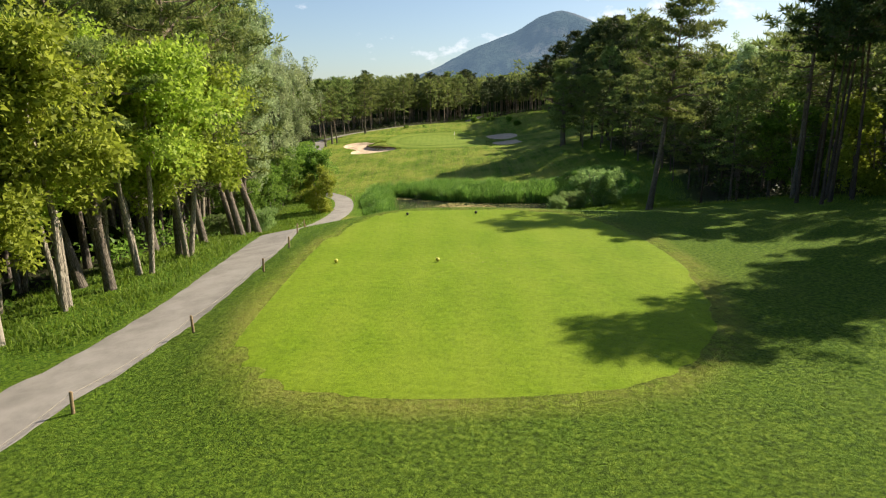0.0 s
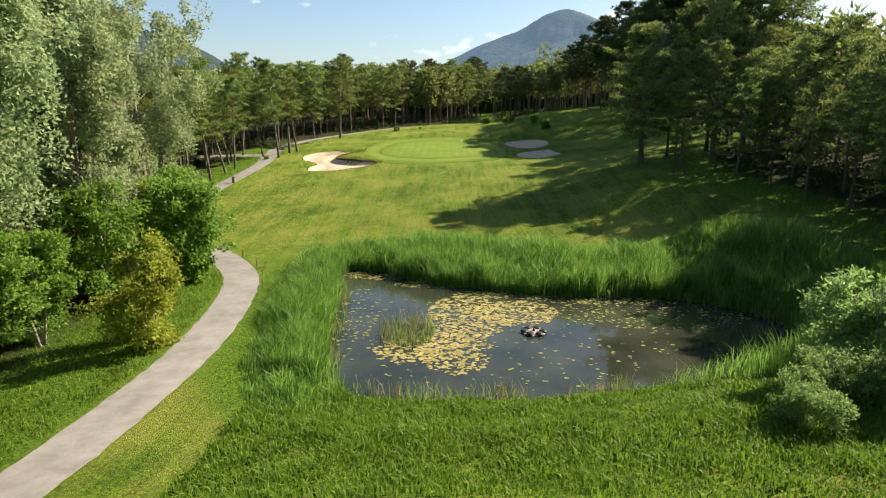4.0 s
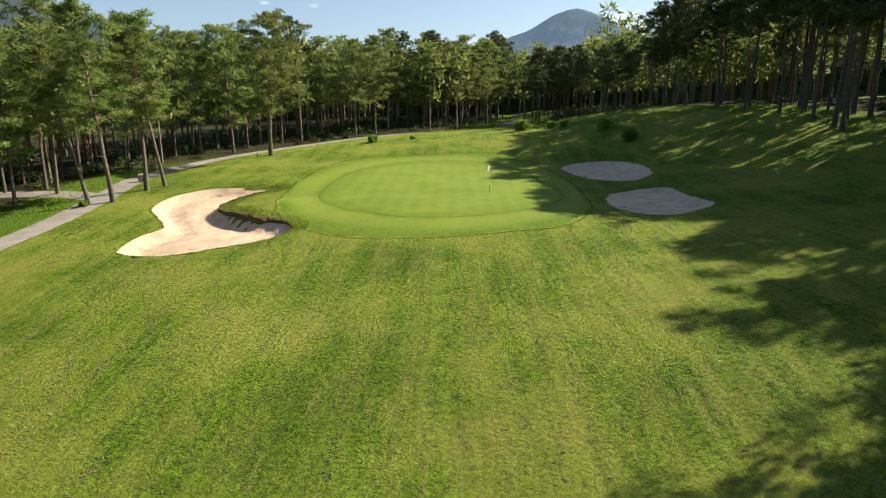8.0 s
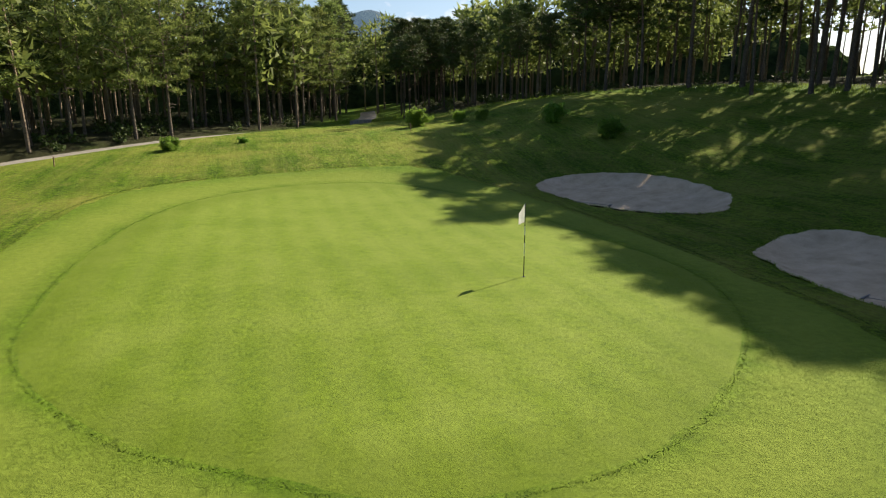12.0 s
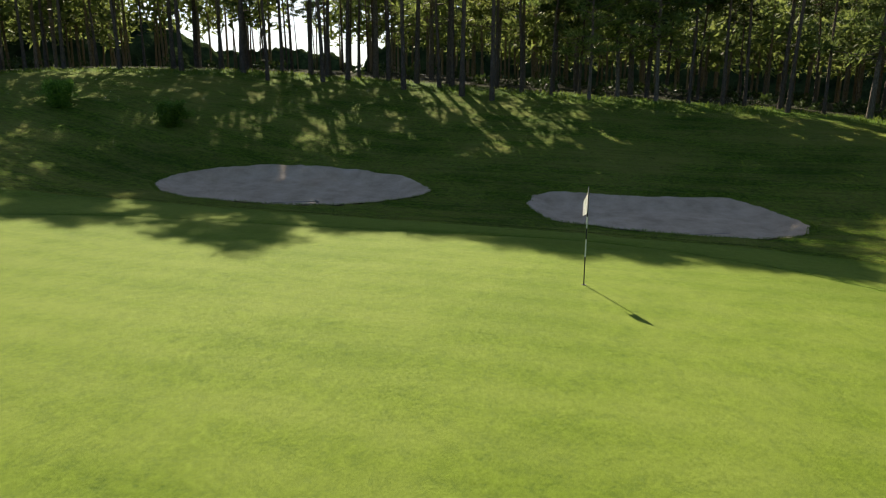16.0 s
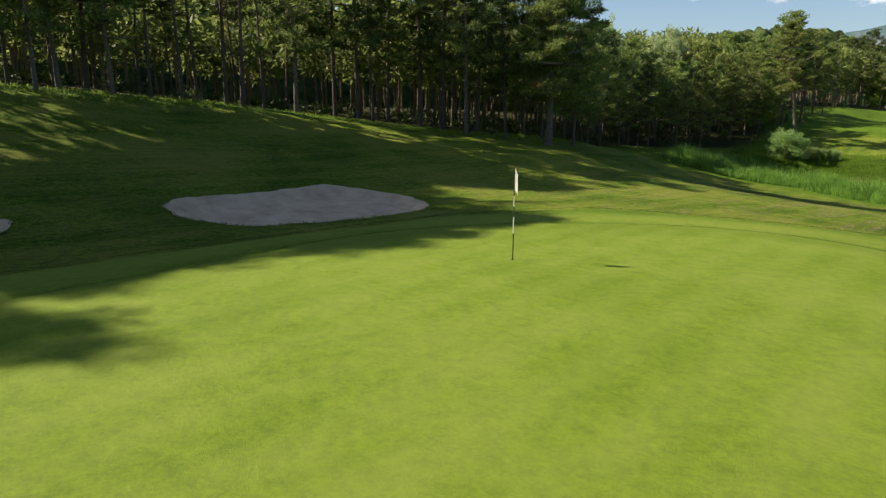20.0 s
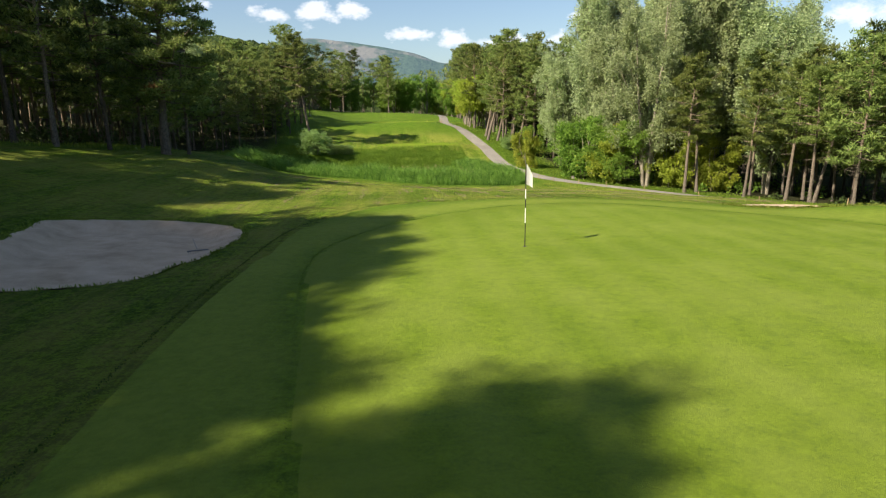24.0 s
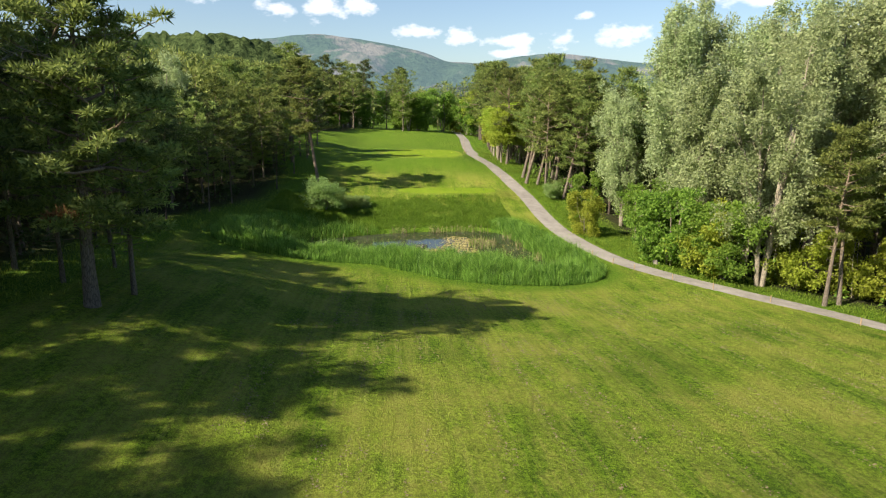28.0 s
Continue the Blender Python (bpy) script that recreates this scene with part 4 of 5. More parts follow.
def broadleaf(seed, tall, reach, clear, mat, name, label, clumps=120, each=55, leaf=0.17, rise=0.9, stems=1, thick=1.0, bark=None, puff=0.55, hang=0.1, group="broadleaved trees", flat=0.85):
    """A broadleaved tree: forking limbs that end in uneven bunches of leaves."""
    rng = np.random.default_rng(seed)
    wood, ends, size = [], [], []
    per = max(1, clumps // stems)
    for s in range(stems):
        w = rng.uniform(0, 6.28)
        spread_out = 0.0 if stems == 1 else reach * 0.32
        foot = np.array([math.cos(w), math.sin(w), 0]) * (0 if stems == 1 else rng.uniform(0.1, 0.35))
        top = foot + np.array([math.cos(w), math.sin(w), 0]) * spread_out + [rng.normal(0, 0.3), rng.normal(0, 0.3), tall * rng.uniform(0.82, 0.98)]
        pts = [foot + [0, 0, -0.3], foot * 1.2 + (top - foot) * 0.33 + rng.normal(0, 0.15, 3), foot + (top - foot) * 0.66 + rng.normal(0, 0.25, 3), top]
        r0 = (0.05 + 0.012 * tall) * thick / math.sqrt(stems)
        wood.append(tube(pts, [r0 * 1.2, r0, r0 * 0.6, 0.03], 7))
        stem = np.array(pts)
        limbs = max(4, per // 7)
        for i in range(limbs):
            f = clear + (0.97 - clear) * (i + rng.random()) / limbs
            q = np.array([np.interp(f, (0, 0.33, 0.66, 1), stem[:, k]) for k in range(3)])
            t = w + rng.uniform(-1.3, 1.3) if stems > 1 else rng.uniform(0, 6.28)
            ln = reach * (math.sin(math.pi * (0.22 + 0.7 * (f - clear) / (1 - clear))) ** 0.7) * rng.uniform(0.6, 1.2)
            if stems > 1:
                ln *= 0.75
            tip = q + np.array([math.cos(t), math.sin(t), 0]) * ln + [0, 0, ln * rise * rng.uniform(0.4, 1.1)]
            mid = (q + tip) / 2 + rng.normal(0, 0.12 * ln, 3)
            r1 = max(0.014, r0 * 0.36 * (1.1 - f))
            wood.append(tube([q, mid, tip], [r1, r1 * 0.7, 0.01], 4))
            for k in range(7):
                s1 = rng.uniform(0.4, 1.05)
                e = q + (mid - q) * min(2 * s1, 1) + (tip - mid) * max(2 * s1 - 1, 0) + rng.normal(0, 0.2 * ln + 0.12, 3) * [1, 1, 0.8]
                ends.append(e)
                size.append(puff * rng.uniform(0.6, 1.35))
                if rng.random() < 0.4:
                    wood.append(tube([q + (mid - q) * min(2 * s1, 1) + (tip - mid) * max(2 * s1 - 1, 0), e], [0.014, 0.006], 3))
    ob = thing(name, label, "tree" if tall > 4 else "bush", group)
    v, f = joined(wood)
    part("trunk" if tall > 4 else "stems", mesh_of("trunk", v, f, [bark or GREY_BARK], None, True), None, ob)
    v, f = leaves(rng, ends, np.array(size), each, leaf, flat, hang)
    part("crown", mesh_of("crown", v, f, [mat]), None, ob)
    return ob


used = {}
# how high the east woods' tops stand along the line x = 30: (y, z)
SKYLINE = [(14, 16), (20, 18), (23, 20), (24.5, 23.6), (26, 27.5), (28, 29), (30, 27), (31.5, 24), (34.6, 24.4), (36, 27.6), (37.5, 29.4), (40, 30), (43.4, 29.5), (47, 27.5), (49, 23), (52, 19.5), (57, 15.5), (80, 13), (92, 13.5), (101, 16.8), (106, 19.0), (110.5, 23.2), (115, 24), (118.5, 21.6),
           (121, 19.5), (125.8, 22.8), (128.4, 17.6), (131, 16.6), (134, 15.5), (136.4, 14.6), (138, 16.2), (141, 19.2), (143.4, 24.2), (147, 25.6), (151, 25.4), (154.2, 23.4), (157, 25.4), (160, 27.8), (162.6, 28.4), (166.5, 28.1), (172, 27), (180, 27), (200, 25)]


def headroom(x, y):
    """The height that a tree on the eastern bank grows to."""
    at = y - 0.517 * (x - 30) + np.array([-1.6, 0, 1.6])
    return float(np.interp(at, [p[0] for p in SKYLINE], [p[1] for p in SKYLINE]).min()) - 1.5 + 0.88 * (x - 30) - height(x, y)


def plant(kind, x, y, scale=1.0, turn=None, lift=0.0, tip=(0, 0)):
    """Sets a tree of a kind on the ground; the first is the model itself."""
    turn = random.uniform(0, 360) if turn is None else turn
    if x > 19 and 8 < y < 190 and kind in TALLNESS:
        room_up = headroom(x, y) / TALLNESS[kind]
        scale = min(max(room_up, 0.5), 1.15) if scale == 0 else min(scale, max(room_up, 0.45))
    s = (scale * random.uniform(0.95, 1.05), scale * random.uniform(0.95, 1.05), scale)
    m = Matrix.LocRotScale((x, y, height(x, y) + lift), Matrix.Rotation(radians(tip[0]), 3, 'X') @ Matrix.Rotation(radians(tip[1]), 3, 'Y') @ Matrix.Rotation(radians(turn), 3, 'Z'), s)
    if kind in used:
        return copy_thing(kind, m)
    used[kind] = True
    kind.matrix_basis = m
    return kind


random.seed(11)
PINE_TALL = [pine(21, 16, 0.30, 3.0, 160, 33, sliver=0.85, stout=0.72, dead=26), pine(22, 17, 0.36, 2.7, 145, 33, 0.9, sliver=0.85, stout=0.66, dead=26), pine(23, 15, 0.24, 3.2, 160, 33, 0.3, sliver=0.85, stout=0.72, dead=26), pine(24, 16.5, 0.32, 2.6, 140, 33, 1.2, NEEDLES_SHADE_TINT, sliver=0.85, stout=0.66, dead=26)]
PINE_BANK = [pine(31, 19.5, 0.55, 3.5, 165, 36, 0.6, NEEDLES_SHADE_TINT, 30, sliver=1.0, stout=0.72), pine(32, 20, 0.6, 3.2, 150, 36, 1.0, NEEDLES_SHADE_TINT, 30, sliver=1.0, stout=0.72), pine(33, 18.5, 0.5, 3.7, 175, 36, 0.5, NEEDLES_SHADE_TINT, 30, sliver=1.0, stout=0.72)]
PINE_HIGH = pine(34, 21.5, 0.68, 2.7, 90, 46, 0.6, NEEDLES_SHADE_TINT, 24, sliver=0.9, stout=0.62, label="tall bare-trunked pine with a small high crown")
PINE_WIDE = pine(41, 13.6, 0.27, 3.6, 250, 115, 0.3, NEEDLES, 14, "field_pine", "broad dark pine standing alone, with dead grey branches", 0.55, 1.4)
PINE_FIELD = pine(42, 16.5, 0.44, 2.5, 170, 95, 0.3, NEEDLES, 6, "field_pine", "sunlit pine on the pond bank with a leaning trunk", 0.6)
PINE_EDGE = pine(43, 14.5, 0.30, 3.6, 190, 95, 0.2, NEEDLES, 8, "edge_pine", "pine at the edge of the green with low spreading limbs", 0.6, 1.1)
PINE_SLIM = [pine(51, 15, 0.42, 2.6, 130, 80, 1.3, sliver=0.6, stout=0.9, dead=16), pine(52, 14, 0.46, 2.3, 120, 80, 0.7, sliver=0.6, stout=0.9, dead=16)]
PINE_NEAR = [pine(53, 15.5, 0.36, 3.2, 170, 100, 1.0, sliver=0.52, dead=34, stout=1.1), pine(54, 16.5, 0.42, 2.9, 150, 100, 1.4, sliver=0.52, dead=34, stout=1.1)]
MAPLE = [broadleaf(61, 11.5, 3.4, 0.34, LEAF_FRESH, "maple_tree", "young maple with fresh light green leaves", 190, 120, 0.19, 0.6, 3, 1.0, None, 0.7),
         broadleaf(62, 10.5, 3.2, 0.32, LEAF_FRESH, "maple_tree", "young maple with fresh light green leaves", 190, 120, 0.19, 0.6, 2, 1.0, None, 0.7)]
POPLAR = [broadleaf(71, 22, 4.6, 0.14, LEAF_SILVER, "poplar_tree", "tall silver-leaved poplar with several trunks", 420, 140, 0.185, 2.1, 5, 1.35, None, 0.62, 0.05, flat=1.7),
          broadleaf(72, 19, 3.6, 0.16, LEAF_SILVER, "poplar_tree", "slender silver-leaved poplar with rising limbs", 330, 135, 0.185, 2.4, 3, 1.1, None, 0.58, 0.05, flat=1.8)]
ALDER = [broadleaf(81, 8, 3.0, 0.08, LEAF_DEEP, "alder_tree", "dense bright green alder beside the path", 170, 100, 0.2, 0.5, 3, 0.9, None, 0.65),
         broadleaf(82, 6.5, 2.8, 0.05, LEAF_FRESH, "alder_tree", "low bright leafy alder beside the path", 150, 100, 0.2, 0.4, 4, 0.9, None, 0.65)]
WILLOW = broadleaf(91, 3.0, 1.9, 0.05, LEAF_PALE, "willow_bush", "rounded pale green willow bush by the pond", 100, 80, 0.13, 0.5, 7, 1.0, None, 0.42, 0.1, "bushes")
SHRUB = [broadleaf(92, 1.3, 0.75, 0.05, LEAF_DEEP, "shrub", "small clipped green shrub on the grass bank", 42, 60, 0.11, 0.4, 6, 1.0, None, 0.26, 0.0, "bushes"),
         broadleaf(93, 2.1, 1.2, 0.05, LEAF_DEEP, "shrub", "dark rounded shrub on the shaded bank", 49, 60, 0.15, 0.4, 6, 1.0, None, 0.36, 0.0, "bushes")]

TALLNESS = dict(zip([*PINE_TALL, *PINE_BANK, PINE_HIGH], (16, 17, 15, 16.5, 19.5, 20, 18.5, 21.5)))

# single trees with a place of their own
rng = np.random.default_rng(77)
for k in range(26):
    a, z = rng.uniform(0, 6.28), rng.uniform(8.2, 13.6)
    q = np.array([0.2, 0, z])
    d = np.array([math.cos(a), math.sin(a), rng.uniform(-0.1, 0.7)])
    ln = rng.uniform(1.4, 3.6) * (1.25 - 0.05 * z)
    pts = [q + d * ln * s + rng.normal(0, 0.12, 3) * ln * s for s in (0, 0.35, 0.7, 1.0)]
    snag = [tube(pts, [0.05, 0.035, 0.022, 0.006], 4)]
    for j in range(7):
        e = pts[1] + (pts[3] - pts[1]) * rng.random()
        snag.append(tube([e, e + rng.normal(0, 0.35, 3), e + rng.normal(0, 0.55, 3) + d * 0.5], [0.016, 0.01, 0.004], 3))
    v, f = joined(snag)
    part("dead_branch", mesh_of("dead_branch", v, f, [DEAD_WOOD], None, True), None, PINE_WIDE, "bare grey dead branch")
v, f = needles(rng, [(-0.4, 2.4, 4.2), (0.0, 2.2, 4.4), (0.4, 2.3, 4.3)], 0.35, 70, 0.5, 0.28, 0.08)
part("dry_tuft", mesh_of("dry_tuft", v, f, [NEEDLES_DRY]), None, PINE_WIDE, "dry brown needles")
plant(PINE_WIDE, 21.2, 109.6, 1.0, 10)
plant(PINE_FIELD, 17.3, 51.4, 1.0, 200, 0, (0, 8))
plant(PINE_EDGE, -19.6, 161.0, 0.95)
for k, (x, y, s) in enumerate([(-26.0, 140.4, 1.0), (-25.2, 144.2, 1.05), (-24.3, 145.6, 0.95), (-28.8, 141.8, 0.9), (-34.7, 119.8, 0.9), (-31.7, 119.4, 1.0), (-30.9, 124.2, 1.0), (-30.4, 128.6, 0.85), (-30.2, 132.0, 0.95), (-32.4, 136.0, 0.9),
                               (-24.5, 94.6, 1.0), (-26.0, 94.2, 0.95), (-29.5, 97.0, 0.9), (-32.3, 99.4, 1.0), (-34, 101, 0.95), (-31, 104.5, 0.9)]):
    plant(PINE_SLIM[k % 2], x, y, 0.93 * s, None, 0, (random.uniform(-7, 7), random.uniform(-13, 2)))
for k, (x, y, s) in enumerate([(-13.3, 40.2, 1.0), (-13.1, 43.4, 0.95), (-14.8, 43.6, 0.9), (-17.4, 44.2, 1.0), (-12.8, 29.6, 1.0), (-15.9, 33.4, 0.95), (-14.4, 36.6, 0.9), (-18.5, 38, 1.0), (-16.9, 50.5, 0.9), (-12.6, 22.6, 0.8), (-14.3, 23.6, 0.85)]):
    plant(PINE_NEAR[k % 2], x, y, s, None, 0, (random.uniform(-6, 6), random.uniform(-15, -2)))
for k, (x, y, s) in enumerate([(-12.3, 24.9, 0.95), (-12.0, 28.6, 0.9), (-12.9, 20.2, 1.0), (-13.6, 16.6, 0.9), (-15.2, 27.2, 1.05), (-15.6, 20.5, 1.1), (-17.2, 24.4, 1.1), (-13.4, 12.2, 0.8), (-16.5, 14, 1.0)]):
    plant(MAPLE[k % 2], x, y, s)
for k, (x, y, s) in enumerate([(-24.5, 73.5, 1.05), (-22, 80, 0.95), (-27, 68, 1.05), (-26.5, 80.5, 1.0), (-31, 75, 1.05), (-20.6, 63.5, 0.9), (-33, 84, 1.0), (-28.5, 60, 0.95), (-36, 66, 1.0), (-38, 92, 1.0), (-22.6, 89.2, 0.86), (37, 74, 0.8), (-29.5, 86.5, 1.05), (-34, 93.5, 1.05), (-42, 80, 1.05), (-40, 105, 0.9), (34.5, 60, 0.62)]):
    plant(POPLAR[k % 2], x, y, s)
for k, (x, y, s) in enumerate([(-17.8, 82.6, 0.95), (-19.8, 85.8, 0.9), (-20.4, 87.4, 0.95), (-13.9, 69.8, 0.8), (-20.5, 78.5, 1.0), (-25.5, 89.5, 0.9), (-19.5, 70.5, 0.8), (-29, 92, 0.9), (24.5, 43, 0.9), (26, 36.5, 1.0), (-18.5, 55, 0.7)]):
    plant(ALDER[k % 2], x, y, s)
plant(WILLOW, 15.6, 62.0, 1.08)
plant(WILLOW, 12.9, 60.6, 0.5)
plant(WILLOW, 11.2, 59.4, 0.42)
plant(WILLOW, -15.4, 50.6, 0.6)
plant(WILLOW, -16.6, 46.5, 0.5)
for k, x, y, s in [(0, -9.6, 169.8, 0.55), (0, -5.0, 171.6, 0.5), (1, 8.9, 174.4, 0.58), (1, 12.6, 174.4, 0.62), (1, 13.9, 172.6, 0.6), (1, 17.8, 167.4, 0.95), (1, 19.2, 161.6, 0.9), (0, -27.6, 139.2, 0.6)]:
    plant(SHRUB[k], x, y, s)

# the woods' first rows, tree by tree
taken = [(o.matrix_basis.translation.x, o.matrix_basis.translation.y) for o in scene.objects if o.parent is None and o.get("category") == "tree"]


cells, filed = {}, [0]


def room(x, y, gap):
    """Whether no tree stands nearer than gap, which is 5 m at most."""
    for a, b in taken[filed[0]:]:
        cells.setdefault((int(a // 5), int(b // 5)), []).append((a, b))
    filed[0] = len(taken)
    i, j = int(x // 5), int(y // 5)
    return all((x - a) ** 2 + (y - b) ** 2 > gap * gap for di in (-1, 0, 1) for dj in (-1, 0, 1) for a, b in cells.get((i + di, j + dj), ()))


def clearing(x, y):
    if y > 140 and x < 12 and beside(PATH_LINE[140::2], np.array([x]), np.array([y]))[0] < 1.8:
        return True
    return x > 46 and 136 + (x + 10) * 0.495 < y < 136 + (x + 10) * 0.575


for k, (x, y) in enumerate([(33.0, 148.6), (36.2, 144.8), (33.6, 153), (35.5, 158), (37.4, 164.4), (41.5, 170), (36.4, 122), (37.4, 117.4), (38, 114.4), (36.6, 112.2), (33, 111.6), (29.4, 112.6), (39.5, 151), (40, 141), (43, 176), (32.4, 146.4), (35.4, 150.8), (37.6, 155.4), (38, 147)]):
    taken.append((x, y))
    plant(PINE_TALL[k % 4] if y < 123 else PINE_BANK[k % 3], x, y, 0)
for x, y, s in [(35, 140, 0.88), (36.6, 135.4, 0.85), (37.8, 138, 0.9), (35.4, 127.2, 1.0), (37.6, 129.4, 0.85), (36.8, 124.6, 0.75), (31.6, 162.6, 0.98), (33.4, 165.6, 1.02), (33.6, 159.2, 0.95), (34.6, 168.2, 1.0)]:
    taken.append((x, y))
    plant(PINE_TALL[2] if 132 < y < 142 else PINE_HIGH if y < 140 else PINE_BANK[int(x) % 3], x, y, 0)
for k, (x, y, s) in enumerate([(20.6, 33.4, 0.86), (21.6, 23.4, 0.98), (20.4, 21.8, 0.85), (20.6, 35.8, 0.94), (22.9, 34.4, 0.95), (22.4, 39.4, 0.9), (24.6, 26.2, 0.85), (23.2, 23.8, 0.72), (26.5, 28.5, 0.9), (25, 34, 0.9), (26.5, 98.5, 0.72), (27.6, 94.4, 0.74), (28.4, 90.6, 0.75), (29.2, 86.4, 0.78), (29.0, 82.2, 0.76), (28.6, 78.0, 0.72), (30.8, 97, 0.78), (32, 91.6, 0.8), (32.4, 85, 0.8), (32.6, 79.4, 0.76), (31.6, 74.4, 0.72), (31.4, 66.6, 0.52), (34, 71, 0.6), (24.4, 110.8, 0.8), (26.8, 112.8, 0.85), (23.8, 106.6, 0.76), (23.0, 102.8, 0.7), (25.4, 100.6, 0.75), (26.8, 105, 0.8), (28.8, 109, 0.85), (20.3, 107.4, 0.75)]):
    taken.append((x, y))
    plant(PINE_HIGH if 26 < y < 37 else PINE_TALL[k % 4], x, y, 0.74 if 26 < y < 37 else s)
for x, y, s in [(22.9, 37.8, 0.76), (24.3, 36.6, 0.78), (22.6, 36.2, 0.76), (21.8, 34.6, 0.72), (23.6, 39.4, 0.7)]:
    taken.append((x, y))
    plant(PINE_HIGH, x, y, s)
y = 127.0
while y < 188:
    x = float(edges(y)[1]) + random.uniform(0.2, 3.2)
    if room(x, y, 1.7) and not clearing(x, y):
        taken.append((x, y))
        plant(random.choice(PINE_BANK), x, y, 0)
    y += random.uniform(1.5, 2.6) if y < 150 else random.uniform(1.3, 2.3)
for k in range(34):
    x = random.uniform(39, 78)
    y = 136 + (x + 10) * random.uniform(0.42, 0.66)
    if room(x, y, 1.6):
        taken.append((x, y))
        plant(PINE_HIGH, x, y, random.uniform(0.6, 0.75))
for k in range(30):
    x, y = random.uniform(37, 43), random.uniform(135, 158)
    if room(x, y, 2.1):
        taken.append((x, y))
        plant(random.choice(PINE_TALL), x, y, 0)
# trees that close the far end behind the tee
for k in range(34):
    x, y = (random.uniform(-34, -5), random.uniform(-62, -40)) if k % 2 else (random.uniform(-1, 34), random.uniform(-66, -36))
    if room(x, y, 3.2):
        taken.append((x, y))
        if k % 2:
            plant((ALDER + MAPLE)[k // 2 % 4], x, y, random.uniform(1.3, 1.75) if k // 2 % 4 < 2 else random.uniform(1.05, 1.3))
        else:
            plant(random.choice(PINE_TALL), x, y, random.uniform(0.8, 1.0))
for k in range(14):
    x, y = random.uniform(-9, 24), random.uniform(-52, -42)
    if room(x, y, 1.8):
        taken.append((x, y))
        plant(ALDER[0], x, y, random.uniform(1.1, 1.5))
count = 0
for tries in range(9000):
    if count >= 205:
        break
    y = random.uniform(-30, 232)
    west = random.random() < 0.55
    deep = random.uniform(0.8, 10) if west or y < 105 else random.uniform(0.5, 8)
    l, r = (float(v) for v in edges(y))
    x = l - deep if west else r + deep
    if clearing(x, y) or not room(x, y, 2.7) or (not west and 118 < y < 142 and deep < 4) or (not west and 48 < y < 66 and deep < 2):
        continue
    if (west and 58 < y < 92) or (not west and x < 33 and y - 0.52 * (x - 2.5) < 12 and y < 60):
        continue
    taken.append((x, y))
    count += 1
    if west:
        plant(random.choice(PINE_TALL), x, y, random.uniform(0.8, 1.02) * (0.8 if y > 150 else 0.82 if y > 92 else 1))
    else:
        plant(random.choice(PINE_BANK if y > 108 else PINE_TALL), x, y, random.uniform(0.82, 1.0) * (0.75 if y < 45 else 0.66 if y > 168 else 0.72 if y < 113 else 0.75 if y < 142 else 1))


# the woods behind, as one mass of trunks and crowns
def woods(name, seed, places, mat, label):
    rng = np.random.default_rng(seed)
    wood, crowns = [], []
    for x, y, tall in places:
        z = height(x, y) if abs(x) < 200 and -200 < y < 400 else 4.0
        lean = rng.normal(0, 0.35, 2)
        wood.append(tube([(x, y, z - 0.5), (x + lean[0] * 0.5, y + lean[1] * 0.5, z + tall * 0.55), (x + lean[0], y + lean[1], z + tall)], [0.15, 0.1, 0.02], 5))
        n = 24
        f = rng.random(n) ** 0.8
        a = rng.uniform(0, 6.28, n)
        r = 0.19 * tall * np.sin(np.pi * (0.12 + 0.82 * f)) ** 0.7 * rng.random(n) ** 0.5
        crowns.append(np.column_stack([x + lean[0] + r * np.cos(a), y + lean[1] + r * np.sin(a), z + tall * (0.32 + 0.68 * f)]))
    v, f = joined(wood)
    c, g = needles(rng, np.concatenate(crowns), 1.05, 10, 0.6, 0.92, 0.38)
    tri = np.concatenate([f[:, [0, 1, 2]], f[:, [0, 2, 3]], g + len(v)])
    which = np.concatenate([np.zeros(2 * len(f)), np.ones(len(g))])
    tagged(new(name, mesh_of(name, np.concatenate([v, c]), tri, [PINE_BARK, mat], which)), label, "forest", kind="stuff")


places = []
for tries in range(14000):
    y = random.uniform(-90, 300)
    l, r = (float(v) for v in edges(y))
    west = random.random() < 0.5
    x = l - (random.uniform(2.5, 36) if y > 95 else random.uniform(9, 36)) if west else r + random.uniform(5, 46) if 105 < y < 205 else r + random.uniform(10, 36)
    if 212 < y:
        x = random.uniform(-70, 80)
    if clearing(x, y) or not room(x, y, 2.0) or len(places) > 1750 or (not west and 116 < y < 180 and x < r + 13):
        continue
    taken.append((x, y))
    places.append((x, y, random.uniform(10.5, 13.5) if y > 195 or (west and y > 150) else random.uniform(9.5, 12.5) if west and y > 92 else random.uniform(11.5, 15) if west else random.uniform(12, 15) if y > 164 else random.uniform(8.5, 11.5) if y > 105 else random.uniform(10.5, 14)))
woods("pine_woods", 5, places, NEEDLES, "dense dark pine woods behind the course")
places = []
for tries in range(900):
    x, y = random.uniform(-70, 120), random.uniform(-190, -42)
    if -20 < x < 12 and y > -60:
        continue
    if room(x, y, 4.5) and len(places) < 150:
        taken.append((x, y))
        places.append((x, y, random.uniform(12, 17)))
woods("far_woods", 6, places, NEEDLES, "mixed woods closing the far end of the hole")


# bushes and saplings under the trees
rng = np.random.default_rng(17)
spots = []
for tries in range(9000):
    y = rng.uniform(-30, 235)
    l, r = (float(v) for v in edges(y))
    west = rng.random() < 0.5
    deep = rng.uniform(3.5, 24)
    x = l - deep if west else r + deep
    if clearing(x, y) or len(spots) > 1100 or (not west and 145 < y < 190 and rng.random() < 0.4):
        continue
    spots.append((x, y, rng.uniform(0.5, 1.5) if (west and y < 96) or (not west and y < 110) else rng.uniform(0.3, 0.8)))
